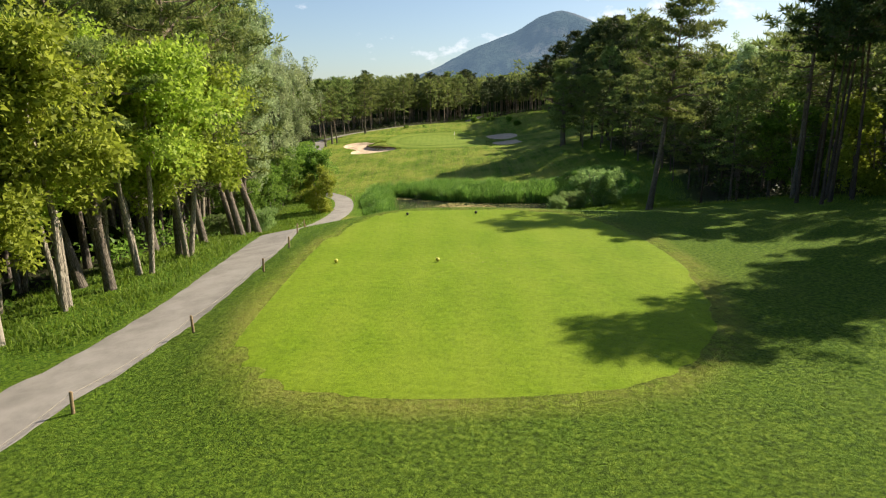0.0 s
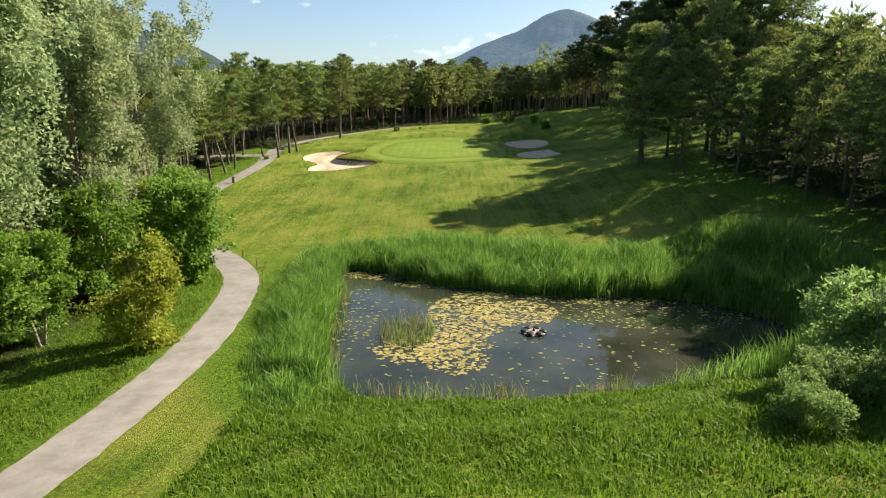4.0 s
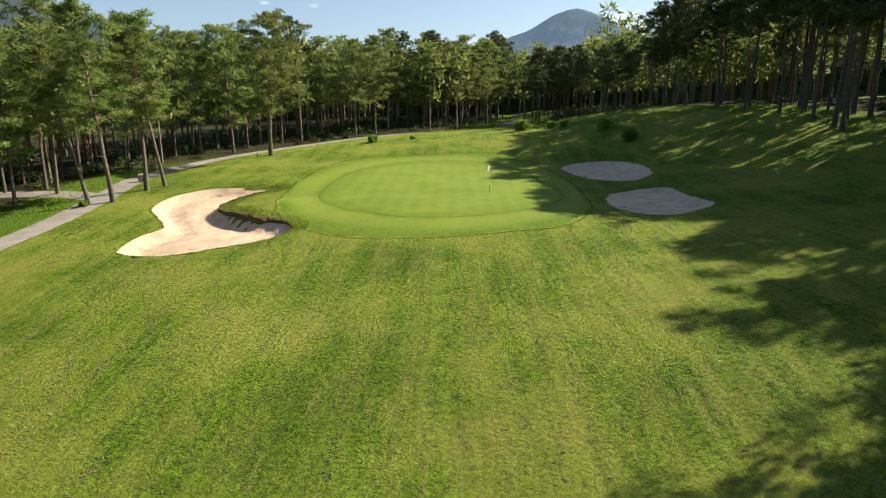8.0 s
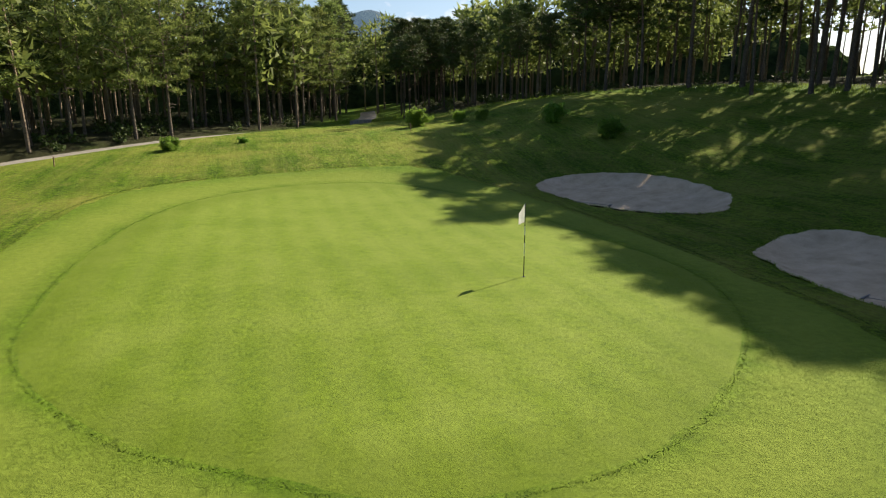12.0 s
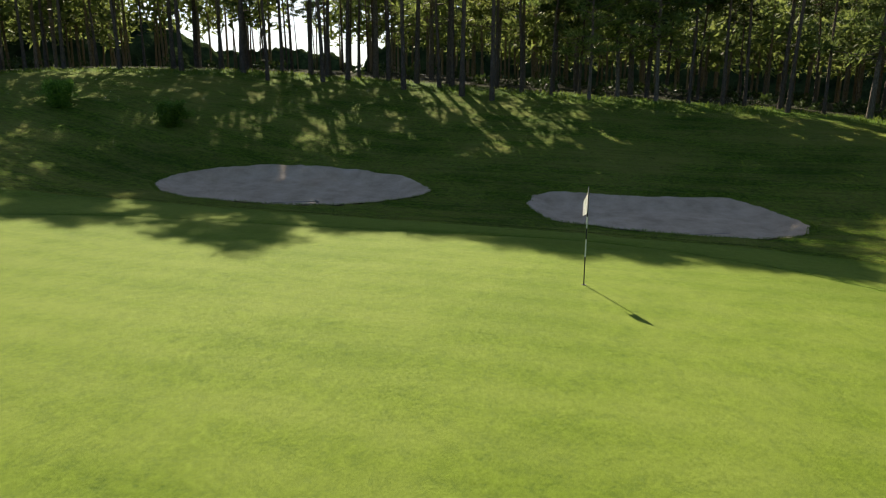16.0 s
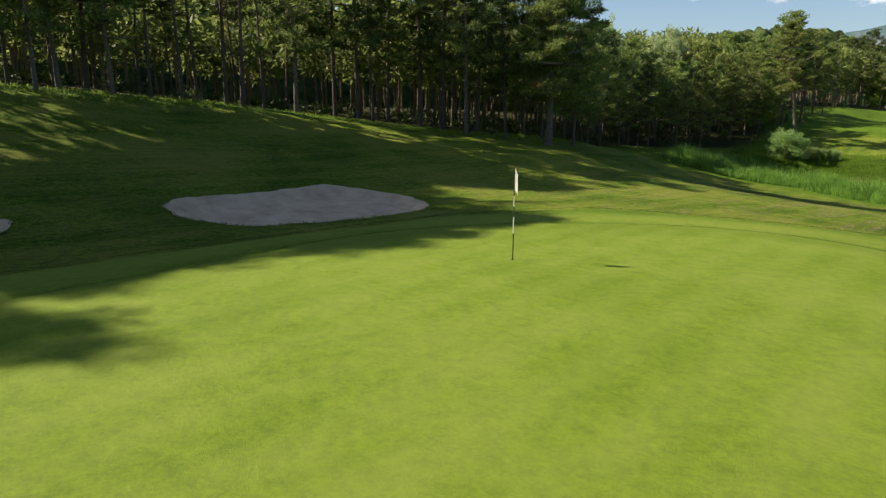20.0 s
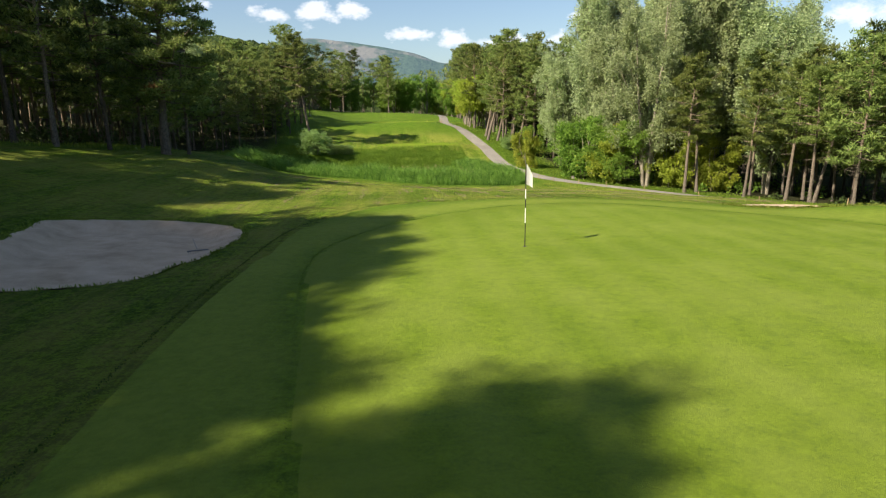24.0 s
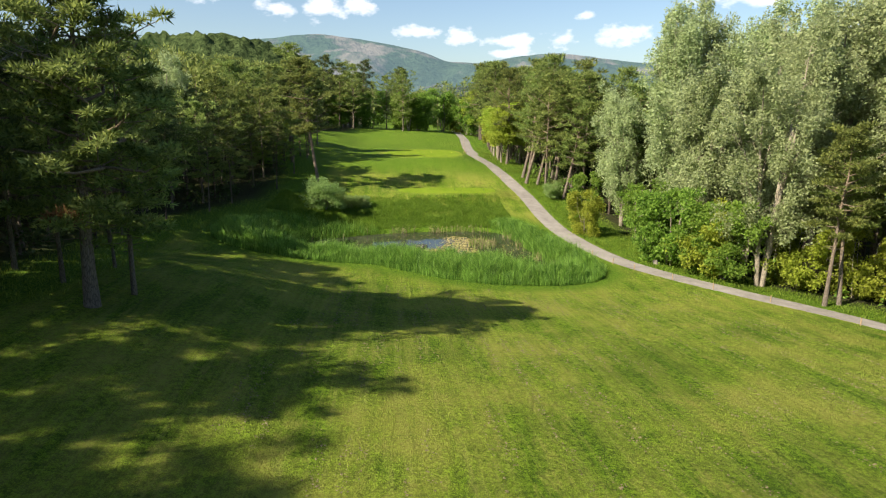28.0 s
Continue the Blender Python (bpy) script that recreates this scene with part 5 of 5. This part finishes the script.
sx, sy, sr = (np.array(v) for v in zip(*spots))
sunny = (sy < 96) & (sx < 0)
# away from the sunny side the leaf colour itself carries the shade
for pick, mat, text in ((sunny, LEAF_DEEP, "bright leafy bushes and saplings beside the cart path"), (~sunny, LEAF_SHADE_TINT, "leafy undergrowth beneath the trees, coloured dark for shade")):
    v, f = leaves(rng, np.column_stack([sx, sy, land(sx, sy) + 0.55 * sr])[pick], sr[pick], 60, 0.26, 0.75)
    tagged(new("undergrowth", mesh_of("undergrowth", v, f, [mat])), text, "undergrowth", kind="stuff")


# ---- reeds and long grass ----
def blades(rng, x, y, z, tall, width, bend, drift=None):
    """Upright leaves in two joints each, bent over at the tip."""
    n = len(x)
    a = rng.uniform(0, 6.28, n)
    w = np.stack([np.cos(a), np.sin(a), np.zeros(n)], 1)
    b = rng.uniform(0, 6.28, n) if drift is None else drift + rng.normal(0, 1.3, n)
    over = np.stack([np.cos(b), np.sin(b), np.zeros(n)], 1) * (bend * rng.random(n) * tall)[:, None]
    foot = np.stack([x, y, z], 1)
    up = np.array([0, 0, 1.0])
    mid = foot + up * (tall * 0.55)[:, None] + over * 0.3
    tip = foot + up * (tall * (1 - 0.25 * bend))[:, None] + over
    half = (width * rng.uniform(0.6, 1.3, n))[:, None] * w / 2
    v = np.stack([foot - half, foot + half, mid + half, mid - half, tip], 1).reshape(-1, 3)
    k = np.arange(0, len(v), 5)
    return v, np.concatenate([np.stack([k, k + 1, k + 2], 1), np.stack([k, k + 2, k + 3], 1), np.stack([k + 3, k + 2, k + 4], 1)])


def scatter(rng, lo, hi, count, keep):
    x, y = rng.uniform(lo[0], hi[0], count), rng.uniform(lo[1], hi[1], count)
    k = keep(x, y)
    return x[k], y[k]


rng = np.random.default_rng(7)


def reed_place(x, y):
    d, e = inside(POND[::2], x, y), inside(REEDS[::2], x, y)
    near_side = ease(70, 66, y)
    clump = np.array([noise.noise((p * 0.9, q * 0.9, 6)) for p, q in zip(x, y)])
    return (e < 0) & (d > -0.4) & (clump + rng.uniform(-0.5, 0.35, len(x)) > -0.25) & ~((y < 65.5) & (x > -4)) & (rng.random(len(x)) < 1 - 0.75 * near_side * (x > -5)) & ~((x > 9) & (y < 74) & (rng.random(len(x)) < 0.4))


x, y = scatter(rng, (-12, 61), (25, 93), 400000, reed_place)
swell = np.array([noise.noise((a * 0.35, b * 0.35, 2)) for a, b in zip(x, y)])
edge = ease(0.0, -1.6, inside(REEDS, x, y))
tall = (0.7 + 0.95 * edge) * (1.0 + 0.42 * swell) * rng.uniform(0.6, 1.25, len(x))
tall = np.where((y < 66) | ((x < -7.5) & (y < 72)), tall * 0.6, tall)
tuft = np.array([noise.noise((a * 1.5, b * 1.5, 12)) for a, b in zip(x, y)])
lay = np.array([noise.noise((a * 0.8, b * 0.8, 14)) for a, b in zip(x, y)])
v, f = blades(rng, x, y, np.maximum(land(x, y), -1.9) - 0.05, tall * (1 + 0.5 * tuft) * 0.95, 0.03, 0.62, 5 * lay)
tagged(new("reed_bed", mesh_of("reed_bed", v, f, [REED_LEAF])), "dense belt of tall green reeds round the pond", "reeds", kind="stuff")


def islet(x, y):
    a = ((x + 1.8) / 1.5) ** 2 + ((y - 72.6) / 2.0) ** 2 < 1
    b = (np.abs(inside(POND, x, y) + 0.3) < 0.7) & (np.array([noise.noise((p * 0.5, q * 0.5, 8)) for p, q in zip(x, y)]) > 0.12)
    return a | b


x, y = scatter(rng, (-8, 64), (19, 87), 30000, islet)
v, f = blades(rng, x, y, np.full(len(x), -1.95), rng.uniform(0.5, 1.35, len(x)), 0.035, 0.5)
tagged(new("dry_reeds", mesh_of("dry_reeds", v, f, [REED_LEAF, REED_DRY], np.tile(rng.random(len(x)) < 0.5, 3).astype(int))), "thin stands of straw-coloured and green reeds in the water", "reeds", kind="stuff")


def meadow(x, y):
    l, r = edges(y)
    px = np.interp(y, PATH_LINE[:170, 1], PATH_LINE[:170, 0])
    edge = ((x < px - 1.7) & (x > l - 4) & (y < 150)) | ((x > r - 2.2) & (x < r + 3))
    shore = (y < 66) & (y > 56) & (x > -6) & (x < 26)
    shore[shore] = (inside(REEDS[::2], x[shore], y[shore]) < 1.8) & (inside(POND[::2], x[shore], y[shore]) > 0.3)
    edge[edge] = np.array([noise.noise((p * 0.22, q * 0.22, 4)) for p, q in zip(x[edge], y[edge])]) + rng.uniform(-0.4, 0.4, edge.sum()) > -0.12
    keep = shore | edge
    keep[keep] = beside(PATH_LINE[::2], x[keep], y[keep]) > 1.5
    return keep


def verge(x, y):
    px = np.interp(y, PATH_LINE[:170, 1], PATH_LINE[:170, 0])
    keep = (x < px - 1.45) & (x > px - 7.5)
    keep[keep] = np.array([noise.noise((p * 0.5, q * 0.5, 9)) for p, q in zip(x[keep], y[keep])]) + rng.uniform(-0.5, 0.5, keep.sum()) > 0.0
    return keep


x, y = scatter(rng, (-32, 8), (-8, 112), 150000, verge)
swell = np.array([noise.noise((a * 0.7, b * 0.7, 5)) for a, b in zip(x, y)])
v, f = blades(rng, x, y, land(x, y) - 0.03, (0.24 + 0.2 * swell) * rng.uniform(0.5, 1.4, len(x)), 0.045, 1.0)
tagged(new("verge_weeds", mesh_of("verge_weeds", v, f, [LUSH])), "leafy weeds and long grass on the path's verge", "grass", kind="stuff")


def slope_herbs(x, y):
    return (inside(POND[::2], x, y) > 0.4) & (inside(FRONT_TEE, x, y) > 0.6) & (y < 66.5 - 0.05 * x) & (beside(PATH_LINE[::2], x, y) > 2.2) & (rng.random(len(x)) < ease(53.0, 57.5, y))


x, y = scatter(rng, (-7, 53), (22, 67), 90000, slope_herbs)
swell = np.array([noise.noise((a * 0.6, b * 0.6, 3)) for a, b in zip(x, y)])
v, f = blades(rng, x, y, land(x, y) - 0.03, (0.34 + 0.3 * swell) * rng.uniform(0.5, 1.3, len(x)), 0.04, 0.9)
tagged(new("slope_herbs", mesh_of("slope_herbs", v, f, [LUSH])), "lush bright green herbs on the slope above the pond", "grass", kind="stuff")
x, y = scatter(rng, (-36, -5), (46, 205), 460000, meadow)
v, f = blades(rng, x, y, land(x, y) - 0.03, rng.uniform(0.08, 0.36, len(x)), 0.035, 0.9)
tagged(new("long_grass", mesh_of("long_grass", v, f, [LONG_GRASS])), "long uncut grass and weeds along path and woods", "grass", kind="stuff")


# clods pulled out of the fairway in rows by the aerator
def clods(x, y, size):
    n = len(x)
    a = rng.uniform(0.6, 1.3, (n, 6, 1)) * np.array([[1, 0, 0.3], [-0.5, 0.87, 0.25], [-0.5, -0.87, 0.3], [0.5, 0.6, 0.75], [-0.9, 0.1, 0.7], [0.4, -0.6, 0.8]])[None]
    v = np.stack([x, y, land(x, y)], 1)[:, None] + a * size[:, None, None]
    k = np.arange(0, 6 * n, 6)[:, None, None]
    f = np.array([(0, 1, 3), (1, 4, 3), (1, 2, 4), (2, 5, 4), (2, 0, 5), (0, 3, 5), (3, 4, 5)])[None]
    return v.reshape(-1, 3), (k + f).reshape(-1, 3)


lane = rng.integers(-22, 20, 30000)
y = rng.uniform(92, 129, 30000)
x = lane * 0.72 + rng.normal(0, 0.12, 30000) + 0.25 * np.sin(y * 0.13 + lane)
k = (np.array([noise.noise((p * 0.9, q * 0.16, 1)) for p, q in zip(x, y)]) > 0.08) & (inside(BUNKER_WEST, x, y) > 0.5) & (inside(APRON, x, y) > 0)
v, f = clods(x[k], y[k], 0.009 + 0.038 * rng.random(k.sum()) ** 2)
tagged(new("turf_clods", mesh_of("turf_clods", v, f, [CLOD])), "rows of small dry clods on the fairway", "clods", kind="stuff")


# scars of old strokes on the tee
x, y = rng.normal(1.6, 1.5, 220), rng.uniform(20, 25, 220)
k = inside(TEE, x, y) < -0.6
v, f = clods(x[k], y[k], 0.012 + 0.022 * rng.random(k.sum()) ** 2)
v[:, 2] = np.repeat(land(x[k], y[k]), 6) + 0.012 + 0.3 * (v[:, 2] - np.repeat(land(x[k], y[k]), 6))
tagged(new("divots", mesh_of("divots", v, f, [DIVOT])), "pale sand-filled divots scattered over the tee", "divots", kind="stuff")


# algae: thin ragged mats on the water
def mats(name, spots, mat, label, seed, size):
    rng = np.random.default_rng(seed)
    vs, fs, at = [], [], 0
    for cx, cy, rx, ry, n in spots:
        a, r = rng.uniform(0, 6.28, n), np.sqrt(rng.random(n))
        px, py = cx + rx * r * np.cos(a), cy + ry * r * np.sin(a)
        wet = inside(POND, px, py) < 0.3
        for x, y in zip(px[wet], py[wet]):
            k, s = 9, size * rng.uniform(0.35, 1.4)
            w = np.linspace(0, 2 * np.pi, k, endpoint=False)
            q = s * rng.uniform(0.55, 1.25, k)
            z = -1.8 + 0.006 + 0.012 * rng.random()
            vs.append(np.concatenate([[[x, y, z + 0.004]], np.stack([x + q * np.cos(w) * 1.3, y + q * np.sin(w), np.full(k, z)], 1)]))
            fs.append(np.array([(at, at + 1 + j, at + 1 + (j + 1) % k) for j in range(k)]))
            at += k + 1
    tagged(new(name, mesh_of(name, np.concatenate(vs), np.concatenate(fs), [mat])), label, "algae", kind="stuff")


mats("algae", [(1.3, 75.6, 2.2, 3.9, 900), (4.2, 76.2, 2.4, 2.3, 520), (-1.2, 70.5, 2.2, 1.8, 330), (0.6, 70.4, 1.8, 2.8, 420), (-4, 84, 2.5, 1.0, 90)], ALGAE, "ochre algae mats floating on the pond", 3, 0.09)
mats("lily_pads", [(-5.2, 76, 1.6, 5, 170), (-4.5, 84.4, 2.6, 1.1, 200), (-0.5, 82.0, 2.8, 0.9, 260), (4.5, 79.7, 4.0, 0.9, 380), (9.5, 78.7, 4.0, 1.0, 320), (12, 76, 6, 2.5, 330), (3, 73, 9, 7, 420)], ALGAE_GREEN, "small yellow-green floating leaves scattered on the pond", 4, 0.072)


# ---- small things ----
def turned(profile, sides=12):
    """A bmesh turned from (radius, height) pairs."""
    bm = bmesh.new()
    rings = [[bm.verts.new((r * math.cos(2 * math.pi * k / sides), r * math.sin(2 * math.pi * k / sides), z)) for k in range(sides)] for r, z in profile]
    for a, b in zip(rings[:-1], rings[1:]):
        for k in range(sides):
            bm.faces.new((a[k], a[(k + 1) % sides], b[(k + 1) % sides], b[k]))
    bm.faces.new(rings[0][::-1])
    bm.faces.new(rings[-1])
    return bm


def block(x, y, z, bevel=0.01):
    bm = bmesh.new()
    bmesh.ops.create_cube(bm, size=1.0, matrix=Matrix.Diagonal((x, y, z, 1)))
    bmesh.ops.bevel(bm, geom=bm.edges[:], offset=bevel, segments=2, affect="EDGES")
    return bm


def moved(bm, x=0, y=0, z=0, rx=0, ry=0, rz=0):
    bmesh.ops.transform(bm, matrix=pose(x, y, z, rx, ry, rz), verts=bm.verts[:])
    return bm


# flag, with its hole
FLAG = (2.8, 139.68)
flag_z = height(*FLAG) + 0.035
flagstick = thing("flagstick", "black and white flagstick with a small white flag in the hole", "flag")
flagstick.matrix_basis = pose(FLAG[0], FLAG[1], flag_z)
for k in range(5):
    z0, z1 = (0, 0.62, 1.0, 1.24, 1.48)[k], (0.62, 1.0, 1.24, 1.48, 2.13)[k]
    part("pole", turned([(0.013, z0 - (0.1 if k == 0 else 0)), (0.013, z1)], 8), BLACK if k % 2 == 0 else WHITE, flagstick)
bm = bmesh.new()
cols = []
for i in range(9):
    u = i / 8
    top, bottom = 2.12 - 0.30 * u, 1.60 + 0.02 * u
    cols.append([bm.verts.new((0.015 + 0.20 * u - 0.04 * u * u, 0.035 * math.sin(5 * u) * u, bottom + (top - bottom) * (j / 5) - 0.10 * u * (1 - j / 5))) for j in range(6)])
for a, b in zip(cols[:-1], cols[1:]):
    for j in range(5):
        bm.faces.new((a[j], b[j], b[j + 1], a[j + 1]))
bmesh.ops.solidify(bm, geom=bm.faces[:], thickness=0.004)
cloth = part("flag_cloth", moved(bm, rz=160), WHITE, flagstick, "white nylon flag hanging in light wind")
cup = tagged(new("hole_cup", bpy.data.meshes.new("hole_cup")), "white-rimmed hole in the putting green", "hole")
bm = turned([(0.02, 0.002), (0.054, 0.002), (0.058, 0.004), (0.06, 0.0)], 16)
bm.to_mesh(cup.data)
bm.free()
cup.data.materials.append(BLACK)
cup.matrix_basis = pose(FLAG[0], FLAG[1], flag_z)


# posts and rope along the path
def fence_post(x, y, tall=0.5):
    ob = thing("path_post", "short round wooden post beside the cart path", "post", "path posts")
    part("shaft", turned([(0.036, -0.2), (0.036, tall - 0.03), (0.03, tall), (0.008, tall + 0.006)], 10), POST_WOOD, ob)
    ob.matrix_basis = pose(x, y, height(x, y), random.uniform(-4, 4), random.uniform(-4, 4), random.uniform(0, 360))
    return ob


ROPED = [(-11.2, -18), (-10.4, -12), (-9.8, -6.5), (-9.3, -1.5), (-8.8, 3), (-8.3, 7.2), (-7.75, 11.9), (-6.9, 16.2), (-6.55, 21.9), (-6.75, 26.6), (-7.6, 31.8), (-8.3, 36.6), (-9.4, 41.8), (-9.6, 46.2)]
tops = []
for x, y in ROPED:
    fence_post(x, y)
    tops.append(Vector((x - 0.04, y, height(x, y) + 0.42)))
rope = thing("rope", "thin pale rope strung from post to post", "rope")
for a, b in zip(tops[:-1], tops[1:]):
    pts = [a.lerp(b, s) - Vector((0, 0, 0.5 * s * (1 - s))) for s in np.linspace(0, 1, 9)]
    v, f = tube([tuple(p) for p in pts], [0.006] * 9, 5)
    part("rope_span", mesh_of("rope_span", v, f, [ROPE_MAT], None, True), None, rope)
for x, y in [(-11.4, 79.8), (-12.3, 82.9), (-13.4, 85.2), (-15.4, 88.4), (-17.6, 91.0), (-20.4, 94.2), (-23.4, 99.6), (-26.0, 105), (-26.9, 114), (-20.8, 160.2), (-15.5, 165.4), (7.6, 171.5)]:
    fence_post(x, y, 0.55)


# tee markers
def tee_marker(x, y, mat, label):
    ob = thing("tee_marker", label, "tee marker", "tee markers")
    part("ball", turned([(0.03, 0.02), (0.058, 0.04), (0.074, 0.08), (0.07, 0.12), (0.045, 0.148), (0.012, 0.158)], 14), mat, ob)
    part("spike", turned([(0.012, -0.1), (0.014, 0.05)], 8), GREY_PLASTIC, ob)
    ob.matrix_basis = pose(x, y, height(x, y) + 0.012)


for x, y, m, text in [(-3.92, 22.1, YELLOW, "round yellow tee marker on short grass"), (-0.2, 22.2, YELLOW, "round yellow tee marker on short grass"), (-1.85, 32.1, BLACK, "round dark tee marker near the tee's front edge"),
                      (1.75, 32.4, BLACK, "round dark tee marker near the tee's front edge"), (-5.4, 50.6, BLACK, "round dark tee marker on the front tee"), (-1.35, 49.8, BLACK, "round dark tee marker on the front tee")]:
    tee_marker(x, y, m, text)

# fountain float on the pond
fountain = thing("fountain_float", "dark floating fountain ring with grey lobes on the pond", "fountain")
part("base", turned([(0.25, -0.1), (0.75, -0.06), (0.8, 0.02), (0.55, 0.1), (0.3, 0.12)], 18), STONE, fountain, "pale grey float body")
for k in range(6):
    a = k * math.pi / 3
    part("float", moved(turned([(0.05, -0.05), (0.24, 0.0), (0.28, 0.08), (0.2, 0.17), (0.06, 0.2)], 10), 0.62 * math.cos(a), 0.62 * math.sin(a), 0.04), BLACK, fountain)
part("nozzle", turned([(0.09, 0.1), (0.08, 0.26), (0.03, 0.3)], 10), BLACK, fountain)
fountain.matrix_basis = pose(4.75, 72.9, -1.78) @ Matrix.Scale(0.78, 4)

# utility pole
utility_pole = thing("utility_pole", "tall weathered wooden utility pole beside the path", "pole")
part("shaft", turned([(0.14, -0.5), (0.13, 2), (0.1, 8.3), (0.02, 8.35)], 12), POLE_WOOD, utility_pole)
part("insulator", moved(turned([(0.03, 0), (0.05, 0.05), (0.04, 0.12), (0.01, 0.14)], 8), 0.13, 0, 7.9), GREY_PLASTIC, utility_pole)
utility_pole.matrix_basis = pose(-12.75, 16.8, height(-12.75, 16.8), 0.6, -0.8, 0)


# the ragged undercut face round the western bunker's grassy nose
face = smooth_loop([(-13.6, 142.5), (-14.6, 141.4), (-15.7, 139.5), (-16.3, 136.8), (-15.2, 134.4), (-12.6, 132.0), (-10.4, 131.0), (-9.5, 129.6)], 9, False)
rng = np.random.default_rng(23)
n = len(face)
away = face - np.array([-12.0, 136.5])
away /= np.linalg.norm(away, axis=1)[:, None]
rows = []
for u, (shift, rise) in enumerate([(-0.10, 0.10), (0.10, 0.05), (0.16, -0.10), (0.05, -0.30), (0.12, -0.62)]):
    q = face + away * (shift + rng.normal(0, 0.045, n))[:, None]
    rows.append(np.column_stack([q, base(face[:, 0], face[:, 1]) + 0.5 * np.exp(-((face[:, 0] + 12.3) ** 2 / 6 + (face[:, 1] - 134.5) ** 2 / 9)) + rise * np.sin(np.linspace(0.35, 2.8, n)) + rng.normal(0, 0.025, n)]))
lip = new("bunker_lip", mesh_of("bunker_lip", np.concatenate(rows), grid_faces(n, 5), [SOIL]))
tagged(lip, "dark bare soil face under the bunker's grassy nose", "bunker lip", kind="structure")
x, y = scatter(rng, (-18, 128), (-8, 144), 22000, lambda x, y: (inside(BUNKER_WEST, x, y) > -0.12) & (inside(BUNKER_WEST, x, y) < 1.2) & (beside(face, x, y) < 1.1))
v, f = blades(rng, x, y, land(x, y) - 0.02, rng.uniform(0.05, 0.22, len(x)), 0.026, 1.0)
tagged(new("lip_grass", mesh_of("lip_grass", v, f, [LONG_GRASS])), "tufts of long grass on the bunker's lip", "grass", kind="stuff")


# the longer edge where the putting green ends
rims = []
for loop, n in ((GREEN, 4200), (APRON, 5200)):
    u = rng.random(n) * len(loop)
    k, s = u.astype(int), (u % 1)[:, None]
    rims.append(loop[k] * (1 - s) + loop[(k + 1) % len(loop)] * s + rng.normal(0, 0.03, (n, 2)))
x, y = np.concatenate(rims).T
v, f = blades(rng, x, y, land(x, y), rng.uniform(0.02, 0.036, len(x)), 0.018, 0.7)
tagged(new("green_edge_grass", mesh_of("green_edge_grass", v, f, [EDGE_GRASS])), "thin darker lines of uncut grass round green and collar", "grass", kind="stuff")


def fringe_place(x, y):
    d = np.minimum(np.minimum(inside(BUNKER_WEST[::3], x, y), inside(BUNKER_FAR[::3], x, y)), inside(BUNKER_NEAR[::3], x, y))
    return (d > -0.08) & (d < 0.22)


x, y = np.concatenate([scatter(rng, lo, hi, n, fringe_place) for lo, hi, n in (((-23, 124), (-8, 145), 42000), ((10, 131), (19, 159), 36000))], axis=1)
v, f = blades(rng, x, y, land(x, y) - 0.01, rng.uniform(0.03, 0.11, len(x)), 0.022, 0.8)
tagged(new("edge_grass", mesh_of("edge_grass", v, f, [LONG_GRASS])), "short uneven grass hanging over the bunker edges", "grass", kind="stuff")


# rakes left in the sand
def rake(x, y, turn, z):
    ob = thing("bunker_rake", "bunker rake lying in the sand", "rake", "rakes")
    part("handle", moved(turned([(0.014, 0), (0.012, 1.7)], 8), 0, 0, 0.03, -88), POLE_WOOD, ob)
    part("head", moved(block(0.6, 0.05, 0.03, 0.008), 0, 0, 0.05), GREY_PLASTIC, ob)
    for k in range(9):
        part("tooth", moved(block(0.012, 0.012, 0.09, 0.002), -0.26 + 0.065 * k, 0, 0.01), GREY_PLASTIC, ob)
    ob.matrix_basis = pose(x, y, z, 0, 0, turn)


for x, y, turn in [(-17.6, 126.6, 70), (-18.6, 142.6, 150), (11.9, 136.4, 200), (12.2, 150.2, 40)]:
    rake(x, y, turn, height(x, y) + 0.14)

# stone block and stump
stone = thing("stone_block", "rough pale stone block under the pines", "stone")
part("block", moved(block(0.85, 0.6, 0.7, 0.06), 0, 0, 0.32), STONE, stone)
stone.matrix_basis = pose(-27.6, 148.6, height(-27.6, 148.6), 2, -2, 25)
bin_post = thing("litter_bin", "small dark wooden litter bin beside the path", "bin")
part("body", turned([(0.2, 0), (0.22, 0.06), (0.22, 0.62), (0.2, 0.66)], 12), POST_WOOD, bin_post)
part("lid", turned([(0.23, 0.66), (0.23, 0.71), (0.1, 0.78), (0.02, 0.79)], 12), BLACK, bin_post)
bin_post.matrix_basis = pose(-27.0, 121.6, height(-27.0, 121.6))
stump = thing("tree_stump", "weathered tree stump in the long grass", "stump")
part("stump_wood", turned([(0.3, -0.1), (0.24, 0.1), (0.2, 0.32), (0.17, 0.36), (0.02, 0.34)], 11), DEAD_WOOD, stump)
stump.matrix_basis = pose(-16.6, 82.4, height(-16.6, 82.4), 3, 2, 0)
